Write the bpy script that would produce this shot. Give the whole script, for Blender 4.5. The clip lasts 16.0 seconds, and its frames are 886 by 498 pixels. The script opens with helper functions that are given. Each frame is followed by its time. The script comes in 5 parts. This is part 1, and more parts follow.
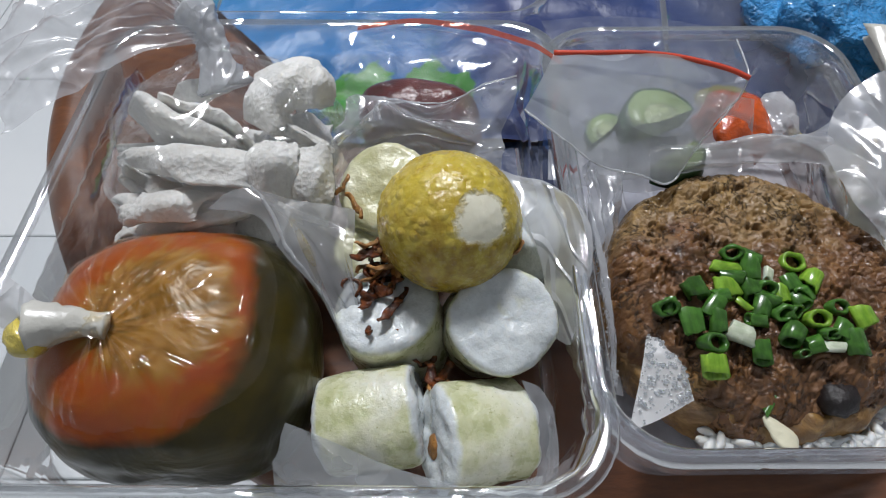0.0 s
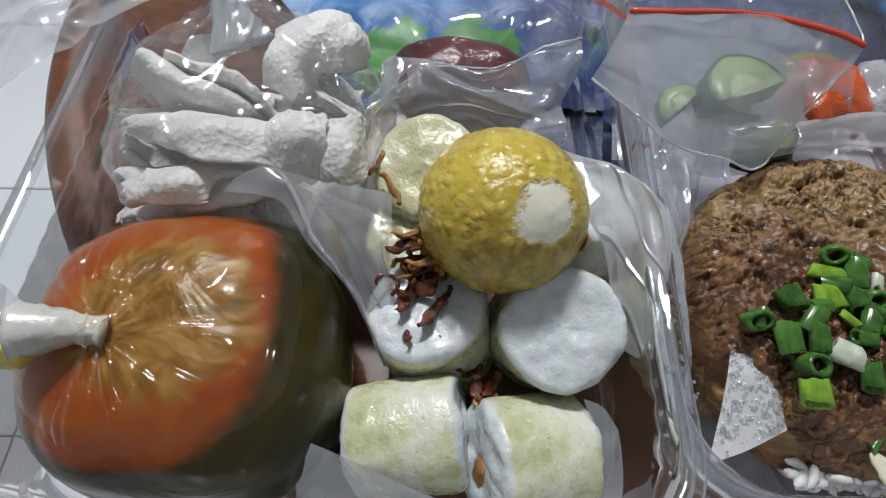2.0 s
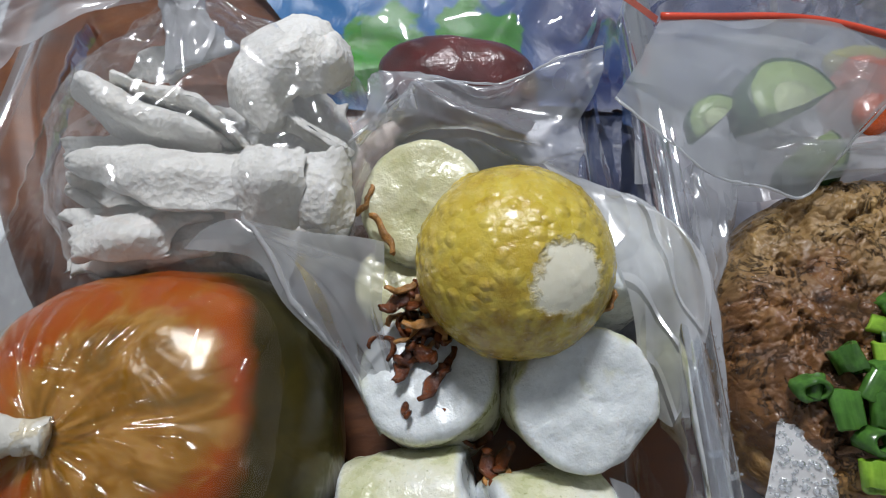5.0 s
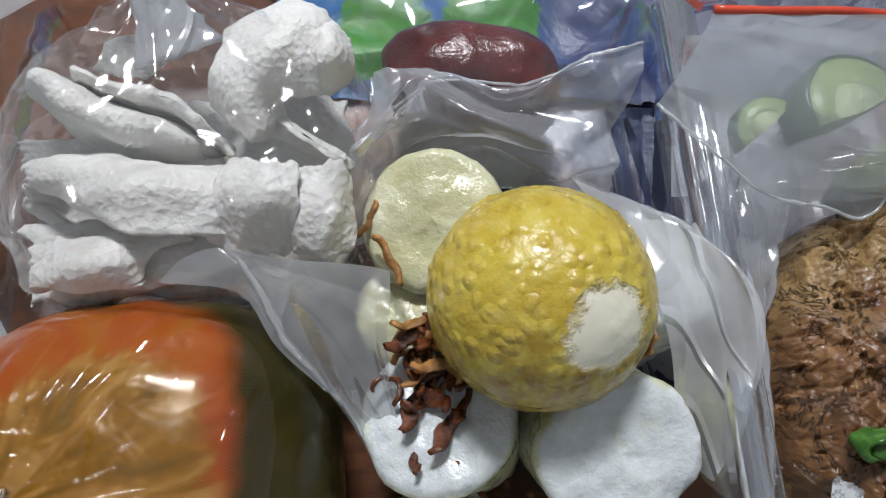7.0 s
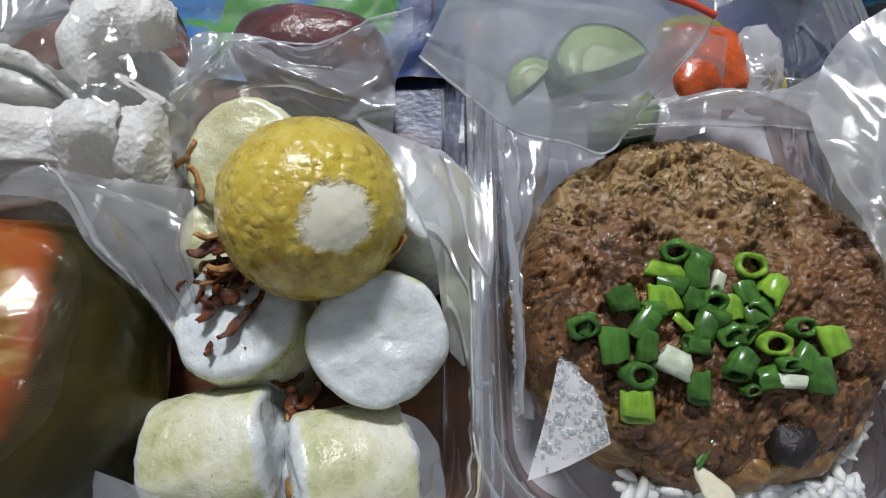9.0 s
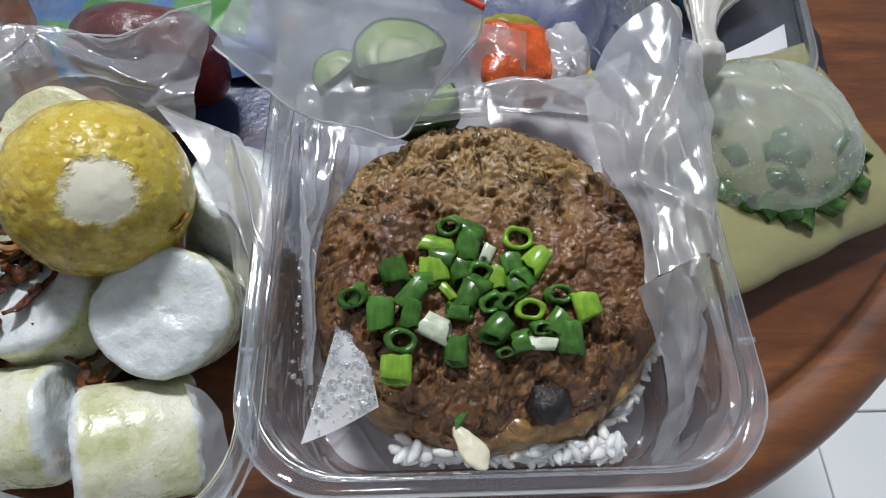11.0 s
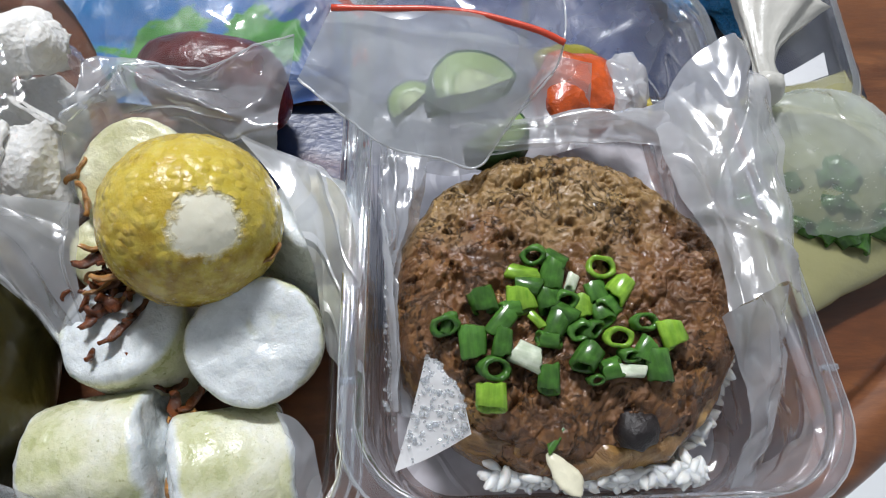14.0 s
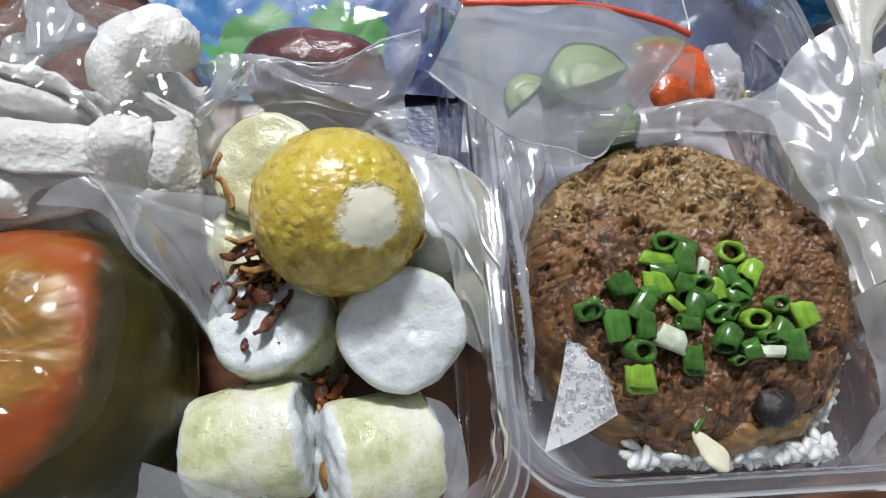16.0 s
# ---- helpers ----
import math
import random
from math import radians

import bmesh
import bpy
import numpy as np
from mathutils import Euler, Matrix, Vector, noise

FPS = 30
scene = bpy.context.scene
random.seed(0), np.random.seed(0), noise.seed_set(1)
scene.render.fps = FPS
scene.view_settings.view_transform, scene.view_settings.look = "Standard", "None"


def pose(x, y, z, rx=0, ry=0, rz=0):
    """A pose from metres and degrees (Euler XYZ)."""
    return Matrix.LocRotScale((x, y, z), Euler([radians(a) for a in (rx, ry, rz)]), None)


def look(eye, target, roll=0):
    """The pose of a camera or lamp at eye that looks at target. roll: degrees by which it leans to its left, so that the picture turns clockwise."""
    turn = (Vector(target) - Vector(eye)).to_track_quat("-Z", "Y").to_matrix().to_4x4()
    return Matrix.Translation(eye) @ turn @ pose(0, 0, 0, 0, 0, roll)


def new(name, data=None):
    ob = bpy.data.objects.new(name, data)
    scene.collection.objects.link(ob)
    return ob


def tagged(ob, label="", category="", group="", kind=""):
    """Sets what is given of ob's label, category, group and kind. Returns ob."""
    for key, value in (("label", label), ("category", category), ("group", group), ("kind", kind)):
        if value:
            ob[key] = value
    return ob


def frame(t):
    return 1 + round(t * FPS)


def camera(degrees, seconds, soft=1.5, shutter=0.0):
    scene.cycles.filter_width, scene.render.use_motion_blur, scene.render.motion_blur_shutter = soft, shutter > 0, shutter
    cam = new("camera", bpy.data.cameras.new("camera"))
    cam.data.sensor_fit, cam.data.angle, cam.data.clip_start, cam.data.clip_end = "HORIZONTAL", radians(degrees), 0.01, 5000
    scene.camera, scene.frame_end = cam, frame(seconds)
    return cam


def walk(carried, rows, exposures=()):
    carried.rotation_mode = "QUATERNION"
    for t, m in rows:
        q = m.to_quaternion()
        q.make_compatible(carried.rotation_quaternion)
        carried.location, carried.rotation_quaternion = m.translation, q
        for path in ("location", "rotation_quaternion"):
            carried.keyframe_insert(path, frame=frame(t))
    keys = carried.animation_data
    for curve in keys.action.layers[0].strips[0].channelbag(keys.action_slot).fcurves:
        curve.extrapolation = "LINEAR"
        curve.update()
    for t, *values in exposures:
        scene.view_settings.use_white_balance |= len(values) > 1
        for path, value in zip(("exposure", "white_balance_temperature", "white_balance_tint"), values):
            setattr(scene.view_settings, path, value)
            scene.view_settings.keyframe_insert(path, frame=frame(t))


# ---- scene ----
cam = camera(68.4, 16.0, soft=1.1)
METRES, EYE, TILT, LEAN, TURN = 0.28, 0.2008, -54.0, 0.0, 0.0
ROWS = [
    (0.0, 0.0, 0.0, 0.0, 0.0, 0.0, 0.0),
    (0.5, -0.0121, 0.0384, 0.0116, 0.78, -1.39, -0.77),
    (1.0, -0.0189, 0.0649, 0.0166, 1.19, -2.44, -0.84),
    (1.5, -0.0305, 0.0765, 0.0224, 0.95, -3.1, -1.21),
    (2.0, -0.0358, 0.098, 0.0346, 1.11, -4.0, -1.28),
    (2.5, -0.0379, 0.1167, 0.0445, 1.11, -5.17, -1.4),
    (3.0, -0.0379, 0.1321, 0.0521, 1.07, -6.31, -1.56),
    (3.5, -0.0349, 0.1479, 0.0575, 0.71, -6.85, -1.28),
    (4.0, -0.0408, 0.1608, 0.077, 0.51, -7.0, -0.66),
    (6.5, -0.0506, 0.2477, 0.1454, 0.16, -11.4, -0.06),
    (7.0, -0.0594, 0.2644, 0.1495, -0.0, -11.78, -0.61),
    (7.5, -0.0591, 0.2586, 0.148, 0.25, -11.49, -0.84),
    (8.0, -0.0172, 0.2152, 0.1092, 0.37, -10.1, -0.77),
    (8.5, 0.0535, 0.1807, 0.1007, 0.12, -8.87, -0.12),
    (9.0, 0.1125, 0.1567, 0.076, -0.04, -8.49, -0.37),
    (9.5, 0.1589, 0.1355, 0.0545, 0.13, -7.87, -0.54),
    (10.0, 0.2165, 0.1211, 0.0426, -0.89, -7.27, 0.02),
    (12.5, 0.2933, 0.1179, 0.0554, -2.68, -6.65, 0.12),
    (13.0, 0.2705, 0.1157, 0.0665, -2.66, -6.43, 0.21),
    (13.5, 0.2498, 0.118, 0.0701, -3.02, -6.23, 0.11),
    (14.0, 0.1921, 0.1122, 0.0607, -3.18, -5.77, 0.1),
    (14.5, 0.1474, 0.1107, 0.0659, -3.03, -5.92, 1.01),
    (15.0, 0.1099, 0.1019, 0.06, -3.75, -5.72, 1.09),
    (15.5, 0.0755, 0.1035, 0.0623, -4.35, -6.04, 1.1),
    (16.0, 0.0582, 0.1036, 0.0598, -4.13, -6.4, 0.86),
]
walk(cam, [(t, pose(0, 0, EYE, TILT, LEAN, TURN) @ pose(METRES * x, METRES * y, METRES * z, 90 + pitch, roll, yaw)) for t, x, y, z, yaw, pitch, roll in ROWS],
     exposures=[(0.0, -0.12), (4.0, -0.08), (7.5, 0.0), (9.5, -0.03), (10.0, -0.02), (12.5, 0.28), (16.0, 0.30)])

# ---- light: one cool ceiling tube in a closed white room ----
world = bpy.data.worlds.new("room_world")
world.use_nodes = True
scene.world = world
scene.cycles.transparent_max_bounces = 32
world.node_tree.nodes["Background"].inputs["Color"].default_value = (0.8, 0.9, 1.0, 1)
world.node_tree.nodes["Background"].inputs["Strength"].default_value = 0.02
LAMP = (-0.15, 1.10, 1.85)
lamp_data = bpy.data.lights.new("ceiling_tube", "AREA")
lamp_data.shape, lamp_data.size, lamp_data.size_y = "RECTANGLE", 0.42, 0.30
lamp_data.energy, lamp_data.color = 54.5, (0.935, 0.950, 0.995)
lamp = new("ceiling_tube_light", lamp_data)
lamp.matrix_world = look(LAMP, (0.0, 0.15, 0.0))


# ---- materials ----
class Nodes:
    """A small builder for one node material."""

    def __init__(self, name):
        self.mat = bpy.data.materials.new(name)
        self.mat.use_nodes = True
        self.tree = self.mat.node_tree
        self.tree.nodes.clear()
        self.out = self.add("ShaderNodeOutputMaterial")
        self.coord = self.add("ShaderNodeTexCoord").outputs["Object"]

    def add(self, kind, **values):
        n = self.tree.nodes.new(kind)
        for key, value in values.items():
            key = key.replace("_", " ")
            socket = n.inputs[int(key[1:])] if key[0] == "i" and key[1:].isdigit() else n.inputs[key]
            self.put(socket, value)
        return n

    def put(self, socket, value):
        if isinstance(value, bpy.types.NodeSocket):
            self.tree.links.new(value, socket)
        elif isinstance(value, tuple) and len(value) == 3 and socket.type == "RGBA":
            socket.default_value = (*value, 1)
        else:
            socket.default_value = value

    def noise(self, scale, detail=4.0, rough=0.55, vec=None, distortion=0.0):
        return self.add("ShaderNodeTexNoise", Vector=vec or self.coord, Scale=scale, Detail=detail, Roughness=rough, Distortion=distortion).outputs["Fac"]

    def cells(self, scale, vec=None):
        return self.add("ShaderNodeTexVoronoi", Vector=vec or self.coord, Scale=scale).outputs["Distance"]

    def ramp(self, fac, *stops):
        n = self.add("ShaderNodeValToRGB", Fac=fac)
        el = n.color_ramp.elements
        while len(el) < len(stops):
            el.new(0.5)
        for e, (p, c) in zip(el, stops):
            e.position = p
            e.color = (*c, 1) if isinstance(c, tuple) else (c, c, c, 1)
        return n.outputs["Color"]

    def mix(self, fac, a, b, kind="MIX"):
        n = self.tree.nodes.new("ShaderNodeMix")
        n.data_type, n.blend_type = "RGBA", kind
        self.put(n.inputs[0], fac), self.put(n.inputs[6], a), self.put(n.inputs[7], b)
        return n.outputs[2]

    def math(self, op, a, b=0.5, clamp=False):
        n = self.tree.nodes.new("ShaderNodeMath")
        n.operation, n.use_clamp = op, clamp
        self.put(n.inputs[0], a), self.put(n.inputs[1], b)
        return n.outputs[0]

    def axis(self, name):
        return self.add("ShaderNodeSeparateXYZ", Vector=self.coord).outputs[name]

    def near(self, centre, r0, r1):
        """1 within r0 of a place of the object, 0 past r1."""
        d = self.tree.nodes.new("ShaderNodeVectorMath")
        d.operation = "DISTANCE"
        self.put(d.inputs[0], self.coord)
        d.inputs[1].default_value = centre
        m = self.add("ShaderNodeMapRange", Value=d.outputs["Value"], From_Min=r0, From_Max=r1, To_Min=1.0, To_Max=0.0)
        return m.outputs[0]

    def bump(self, height, strength, distance, normal=None):
        n = self.add("ShaderNodeBump", Height=height, Strength=strength, Distance=distance)
        if normal:
            self.put(n.inputs["Normal"], normal)
        return n.outputs["Normal"]

    def surface(self, color, rough=0.5, normal=None, metal=0.0, coat=0.0, coat_rough=0.1, sss=0.0, spec=0.5):
        p = self.add("ShaderNodeBsdfPrincipled", Base_Color=color, Roughness=rough, Metallic=metal)
        p.inputs["Coat Weight"].default_value, p.inputs["Coat Roughness"].default_value = coat, coat_rough
        p.inputs["Specular IOR Level"].default_value = spec
        if sss:
            p.inputs["Subsurface Weight"].default_value = sss
            p.inputs["Subsurface Radius"].default_value = (1.0, 0.8, 0.6)
            p.inputs["Subsurface Scale"].default_value = 0.003
        if normal:
            self.put(p.inputs["Normal"], normal)
        self.tree.links.new(p.outputs[0], self.out.inputs["Surface"])
        return self.mat


def film(name, milk=0.15, tint=(1, 1, 1), rough=0.12, wrinkle=0.5, scale=60.0, size=0.003, body=(0.67, 0.71, 0.765), blotch=0.6, ior=1.42, cap=0.16):
    """Thin clear or milky plastic film: see-through, with a milky scatter and a glossy skin with creases."""
    m = Nodes(name)
    stretched = m.add("ShaderNodeMapping", Vector=m.coord)
    stretched.inputs["Scale"].default_value = (1.0, 0.45, 1.0)
    h = m.noise(scale, 3.0, 0.5, stretched.outputs[0], 0.8)
    h2 = m.noise(scale * 6, 2.0, 0.5, None, 0.3)
    n = m.bump(h, wrinkle, size)
    n = m.bump(h2, wrinkle * 0.5, size * 0.15, n)
    for k, shift in ((0.45, 0.0), (0.9, 3.1)):
        moved = m.add("ShaderNodeMapping", Vector=stretched.outputs[0])
        moved.inputs["Location"].default_value = (shift, shift, -shift)
        ridge = m.math("ABSOLUTE", m.math("SUBTRACT", m.noise(scale * k, 1.0, 0.4, moved.outputs[0], 0.25), 0.5), 0)
        n = m.bump(m.ramp(ridge, (0.0, 1.0), (0.045, 0.0)), min(1.0, wrinkle * 1.6), size * 0.9, n)
    clear = m.add("ShaderNodeBsdfTransparent", Color=tint)
    white = m.add("ShaderNodeBsdfDiffuse", Color=body, Normal=n)
    back = m.add("ShaderNodeBsdfTranslucent", Color=body, Normal=n)
    scatter = m.add("ShaderNodeMixShader", Fac=0.5, i1=white.outputs[0], i2=back.outputs[0])
    patch = m.noise(scale * 0.7, 3.0, 0.6)
    amount = m.math("MULTIPLY", m.math("ADD", m.math("MULTIPLY", patch, 2 * blotch), 1 - blotch), milk, True)
    base = m.add("ShaderNodeMixShader", Fac=amount, i1=clear.outputs[0], i2=scatter.outputs[0])
    gloss = m.add("ShaderNodeBsdfGlossy", Color=(1, 1, 1), Roughness=rough, Normal=n)
    skin = m.add("ShaderNodeFresnel", IOR=ior)
    all_ = m.add("ShaderNodeMixShader", Fac=m.math("MINIMUM", skin.outputs[0], cap), i1=base.outputs[0], i2=gloss.outputs[0])
    m.tree.links.new(all_.outputs[0], m.out.inputs["Surface"])
    return m.mat


def plain(name, color, rough=0.5, vary=0.12, scale=40.0, bump=0.2, dist=0.0006, coat=0.0, sss=0.0):
    m = Nodes(name)
    a = m.noise(scale, 5.0, 0.6)
    b = m.noise(scale * 7, 3.0, 0.6)
    dark = tuple(c * (1 - vary) for c in color)
    lite = tuple(min(1, c * (1 + vary)) for c in color)
    col = m.mix(m.ramp(a, (0.35, 0.0), (0.65, 1.0)), dark, lite)
    col = m.mix(m.math("MULTIPLY", b, 0.4), col, tuple(c * (1 - 1.3 * vary) for c in color))
    return m.surface(col, rough, m.bump(b, bump, dist), coat=coat, sss=sss)


def wood_material():
    m = Nodes("reddish_brown_wood")
    mp = m.add("ShaderNodeMapping", Vector=m.coord)
    mp.inputs["Scale"].default_value = (1.0, 4.5, 1.0)
    mp.inputs["Rotation"].default_value = (0, 0, radians(-28))
    g = m.noise(11, 7, 0.68, mp.outputs[0], 1.2)
    f = m.noise(120, 4, 0.7, mp.outputs[0])
    blot = m.noise(9, 3, 0.6)
    col = m.ramp(g, (0.30, (0.045, 0.014, 0.005)), (0.48, (0.120, 0.040, 0.013)), (0.68, (0.22, 0.080, 0.025)))
    col = m.mix(m.ramp(f, (0.40, 0.0), (0.70, 0.6)), col, (0.075, 0.024, 0.008))
    col = m.mix(m.ramp(blot, (0.45, 0.0), (0.75, 0.5)), col, (0.20, 0.075, 0.024))
    return m.surface(col, 0.40, m.bump(f, 0.25, 0.0005), coat=0.06, coat_rough=0.3)


def tile_material():
    m = Nodes("white_glazed_tile")
    a = m.noise(2.5, 4)
    col = m.mix(m.ramp(a, (0.35, 0.0), (0.7, 1.0)), (0.70, 0.73, 0.75), (0.80, 0.82, 0.83))
    return m.surface(col, 0.22, m.bump(m.noise(30, 3), 0.05, 0.001), coat=0.2)


def egg_material():
    m = Nodes("fried_egg_skin")
    a = m.noise(210, 5, 0.62)
    b = m.noise(520, 3, 0.6)
    big = m.noise(60, 3, 0.6)
    col = m.ramp(a, (0.28, (0.33, 0.21, 0.014)), (0.40, (0.51, 0.385, 0.038)), (0.60, (0.57, 0.455, 0.075)), (0.76, (0.64, 0.54, 0.17)))
    col = m.mix(m.ramp(big, (0.36, 0.4), (0.52, 0.0)), col, (0.45, 0.29, 0.026))
    fine = m.ramp(m.cells(300), (0.10, 1.0), (0.45, 0.0))
    col = m.mix(m.math("MULTIPLY", fine, 0.30), col, (0.68, 0.52, 0.18))
    # brown blotches towards the front, with the underside's shade painted into them
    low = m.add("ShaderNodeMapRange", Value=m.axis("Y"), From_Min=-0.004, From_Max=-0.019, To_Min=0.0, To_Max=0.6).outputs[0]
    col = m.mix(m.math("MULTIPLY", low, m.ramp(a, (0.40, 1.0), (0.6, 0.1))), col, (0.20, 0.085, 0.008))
    pale = m.math("ADD", m.near((0.0083, -0.0103, 0.0145), 0.0040, 0.0110), m.math("MULTIPLY", m.math("SUBTRACT", m.noise(200, 5, 0.7), 0.5), 1.25))
    white = m.mix(m.noise(190, 3), (0.72, 0.69, 0.53), (0.84, 0.82, 0.70))
    col = m.mix(m.ramp(pale, (0.36, 0.0), (0.68, 0.96)), col, white)
    skin = m.ramp(pale, (0.38, 1.0), (0.66, 0.15))
    blister = m.ramp(m.cells(300), (0.15, 1.0), (0.55, 0.0))
    n = m.bump(m.math("MULTIPLY", big, skin), 0.25, 0.002)
    n = m.bump(m.math("MULTIPLY", m.math("MULTIPLY", blister, m.ramp(m.noise(140, 3), (0.40, 0.25), (0.62, 1.0))), skin), 0.55, 0.0012, n)
    n = m.bump(m.math("MULTIPLY", m.noise(700, 4, 0.7), skin), 0.4, 0.0006, n)
    n = m.bump(m.math("MULTIPLY", b, skin), 0.4, 0.0004, n)
    return m.surface(col, m.ramp(b, (0.3, 0.12), (0.7, 0.32)), n, sss=0.1, coat=0.22, coat_rough=0.14)


def patty_material():
    m = Nodes("braised_meat_patty")
    clump = m.noise(105, 5, 0.62, None, 0.7)
    grain = m.noise(480, 5, 0.7, None, 0.3)
    wide = m.noise(38, 4, 0.6)
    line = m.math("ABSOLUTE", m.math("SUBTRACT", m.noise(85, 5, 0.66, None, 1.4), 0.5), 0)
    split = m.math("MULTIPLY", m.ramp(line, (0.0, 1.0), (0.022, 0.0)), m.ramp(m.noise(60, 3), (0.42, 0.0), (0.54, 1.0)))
    pit_shade = m.ramp(m.noise(300, 3, 0.6, None, 0.5), (0.30, 1.0), (0.37, 0.0))
    crust = m.ramp(clump, (0.30, (0.180, 0.100, 0.032)), (0.48, (0.240, 0.142, 0.049)), (0.66, (0.345, 0.220, 0.084)))
    crust = m.mix(m.ramp(grain, (0.40, 0.0), (0.62, 0.55)), crust, (0.34, 0.225, 0.105))
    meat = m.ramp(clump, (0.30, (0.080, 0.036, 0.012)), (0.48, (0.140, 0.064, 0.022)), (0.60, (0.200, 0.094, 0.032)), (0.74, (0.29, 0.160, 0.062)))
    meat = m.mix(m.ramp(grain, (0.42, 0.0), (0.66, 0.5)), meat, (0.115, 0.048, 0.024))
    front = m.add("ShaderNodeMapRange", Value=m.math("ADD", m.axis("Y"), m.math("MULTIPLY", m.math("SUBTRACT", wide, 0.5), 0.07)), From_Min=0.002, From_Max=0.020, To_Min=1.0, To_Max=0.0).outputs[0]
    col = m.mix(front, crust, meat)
    col = m.mix(m.ramp(m.noise(70, 4, 0.6, None, 0.5), (0.56, 0.0), (0.70, 0.5)), col, (0.23, 0.115, 0.048))
    col = m.mix(m.ramp(m.noise(52, 3, 0.6), (0.62, 0.0), (0.72, 0.5)), col, (0.34, 0.20, 0.045))
    # shade inside the cracks and pits is painted into the colour
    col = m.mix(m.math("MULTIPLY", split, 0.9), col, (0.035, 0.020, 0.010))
    col = m.mix(m.math("MULTIPLY", pit_shade, 0.55), col, (0.060, 0.028, 0.013))
    n = m.bump(clump, 0.6, 0.0018)
    n = m.bump(m.math("SUBTRACT", 1.0, split), 0.8, 0.0016, n)
    n = m.bump(grain, 0.6, 0.0007, n)
    wet = m.noise(75, 4, 0.6)
    return m.surface(col, m.ramp(wet, (0.42, 0.20), (0.58, 0.55)), n, coat=0.14, coat_rough=0.10)


def gravy_material():
    m = Nodes("golden_brown_gravy")
    a = m.noise(130, 5, 0.65, None, 0.6)
    col = m.ramp(a, (0.30, (0.07, 0.036, 0.012)), (0.48, (0.18, 0.095, 0.030)), (0.66, (0.34, 0.205, 0.075)))
    n = m.bump(a, 0.7, 0.0022)
    n = m.bump(m.noise(420, 4, 0.7), 0.6, 0.0007, n)
    return m.surface(col, 0.18, n, coat=0.4, coat_rough=0.08, sss=0.2)


def soup_material():
    m = Nodes("curry_soup_in_film")
    w = m.noise(50, 4, 0.6)
    z = m.math("ADD", m.axis("Z"), m.math("MULTIPLY", m.math("SUBTRACT", w, 0.5), 0.008))
    z = m.math("ADD", z, m.math("MULTIPLY", m.math("MAXIMUM", m.axis("X"), 0.0), -0.325))
    oil = m.add("ShaderNodeMapRange", Value=z, From_Min=0.0125, From_Max=0.0160, To_Min=0.0, To_Max=1.0).outputs[0]
    broth = m.ramp(m.noise(35, 4, 0.6, None, 0.5), (0.3, (0.013, 0.012, 0.004)), (0.5, (0.030, 0.025, 0.006)), (0.7, (0.058, 0.043, 0.008)))
    orange = m.ramp(m.noise(60, 4, 0.6, None, 0.8), (0.3, (0.22, 0.030, 0.001)), (0.5, (0.30, 0.062, 0.002)), (0.72, (0.30, 0.102, 0.004)))
    col = m.mix(oil, broth, orange)
    # oily residue runs in streaks from the tie
    dx, dy = m.math("ADD", m.axis("X"), 0.0105), m.math("ADD", m.axis("Y"), 0.0068)
    turn = m.math("ARCTAN2", dy, dx)
    polar = m.add("ShaderNodeCombineXYZ", X=m.math("MULTIPLY", turn, 0.9), Y=m.math("MULTIPLY", m.math("SQRT", m.math("ADD", m.math("MULTIPLY", dx, dx), m.math("MULTIPLY", dy, dy))), 22.0), Z=0.3).outputs[0]
    streak = m.noise(4.0, 4, 0.6, polar, 0.6)
    pleat = m.math("ADD", m.near((0.002, -0.001, 0.027), 0.012, 0.027), m.math("MULTIPLY", m.math("SUBTRACT", streak, 0.5), 1.1))
    tan = m.ramp(streak, (0.32, (0.12, 0.074, 0.009)), (0.48, (0.23, 0.115, 0.011)), (0.62, (0.36, 0.21, 0.062)), (0.75, (0.23, 0.064, 0.004)))
    col = m.mix(m.ramp(pleat, (0.34, 0.0), (0.62, 0.92)), col, tan)
    n = m.bump(m.noise(55, 3, 0.5, None, 0.9), 0.45, 0.003)
    m.surface(col, 0.30, n, coat=0.18, coat_rough=0.08, spec=0.2, sss=0.25)
    for node in m.tree.nodes:
        if node.type == "BSDF_PRINCIPLED":
            node.inputs["Subsurface Scale"].default_value = 0.006
            node.inputs["Subsurface Radius"].default_value = (1.0, 0.55, 0.25)
    return m.mat


def scallion_material(name, a, b):
    m = Nodes(name)
    mp = m.add("ShaderNodeMapping", Vector=m.coord)
    mp.inputs["Scale"].default_value = (1.0, 1.0, 0.08)
    s = m.noise(900, 2, 0.5, mp.outputs[0])
    info = m.add("ShaderNodeObjectInfo").outputs["Random"]
    col = m.mix(m.ramp(s, (0.3, 0.0), (0.7, 1.0)), a, b)
    col = m.mix(m.math("MULTIPLY", info, 0.6), col, tuple(c * 0.42 for c in a))
    col = m.mix(m.ramp(m.noise(350, 3), (0.45, 0.0), (0.75, 0.5)), col, tuple(min(1, c * 1.5) for c in b))
    return m.surface(col, 0.22, m.bump(s, 0.4, 0.0003), sss=0.2)


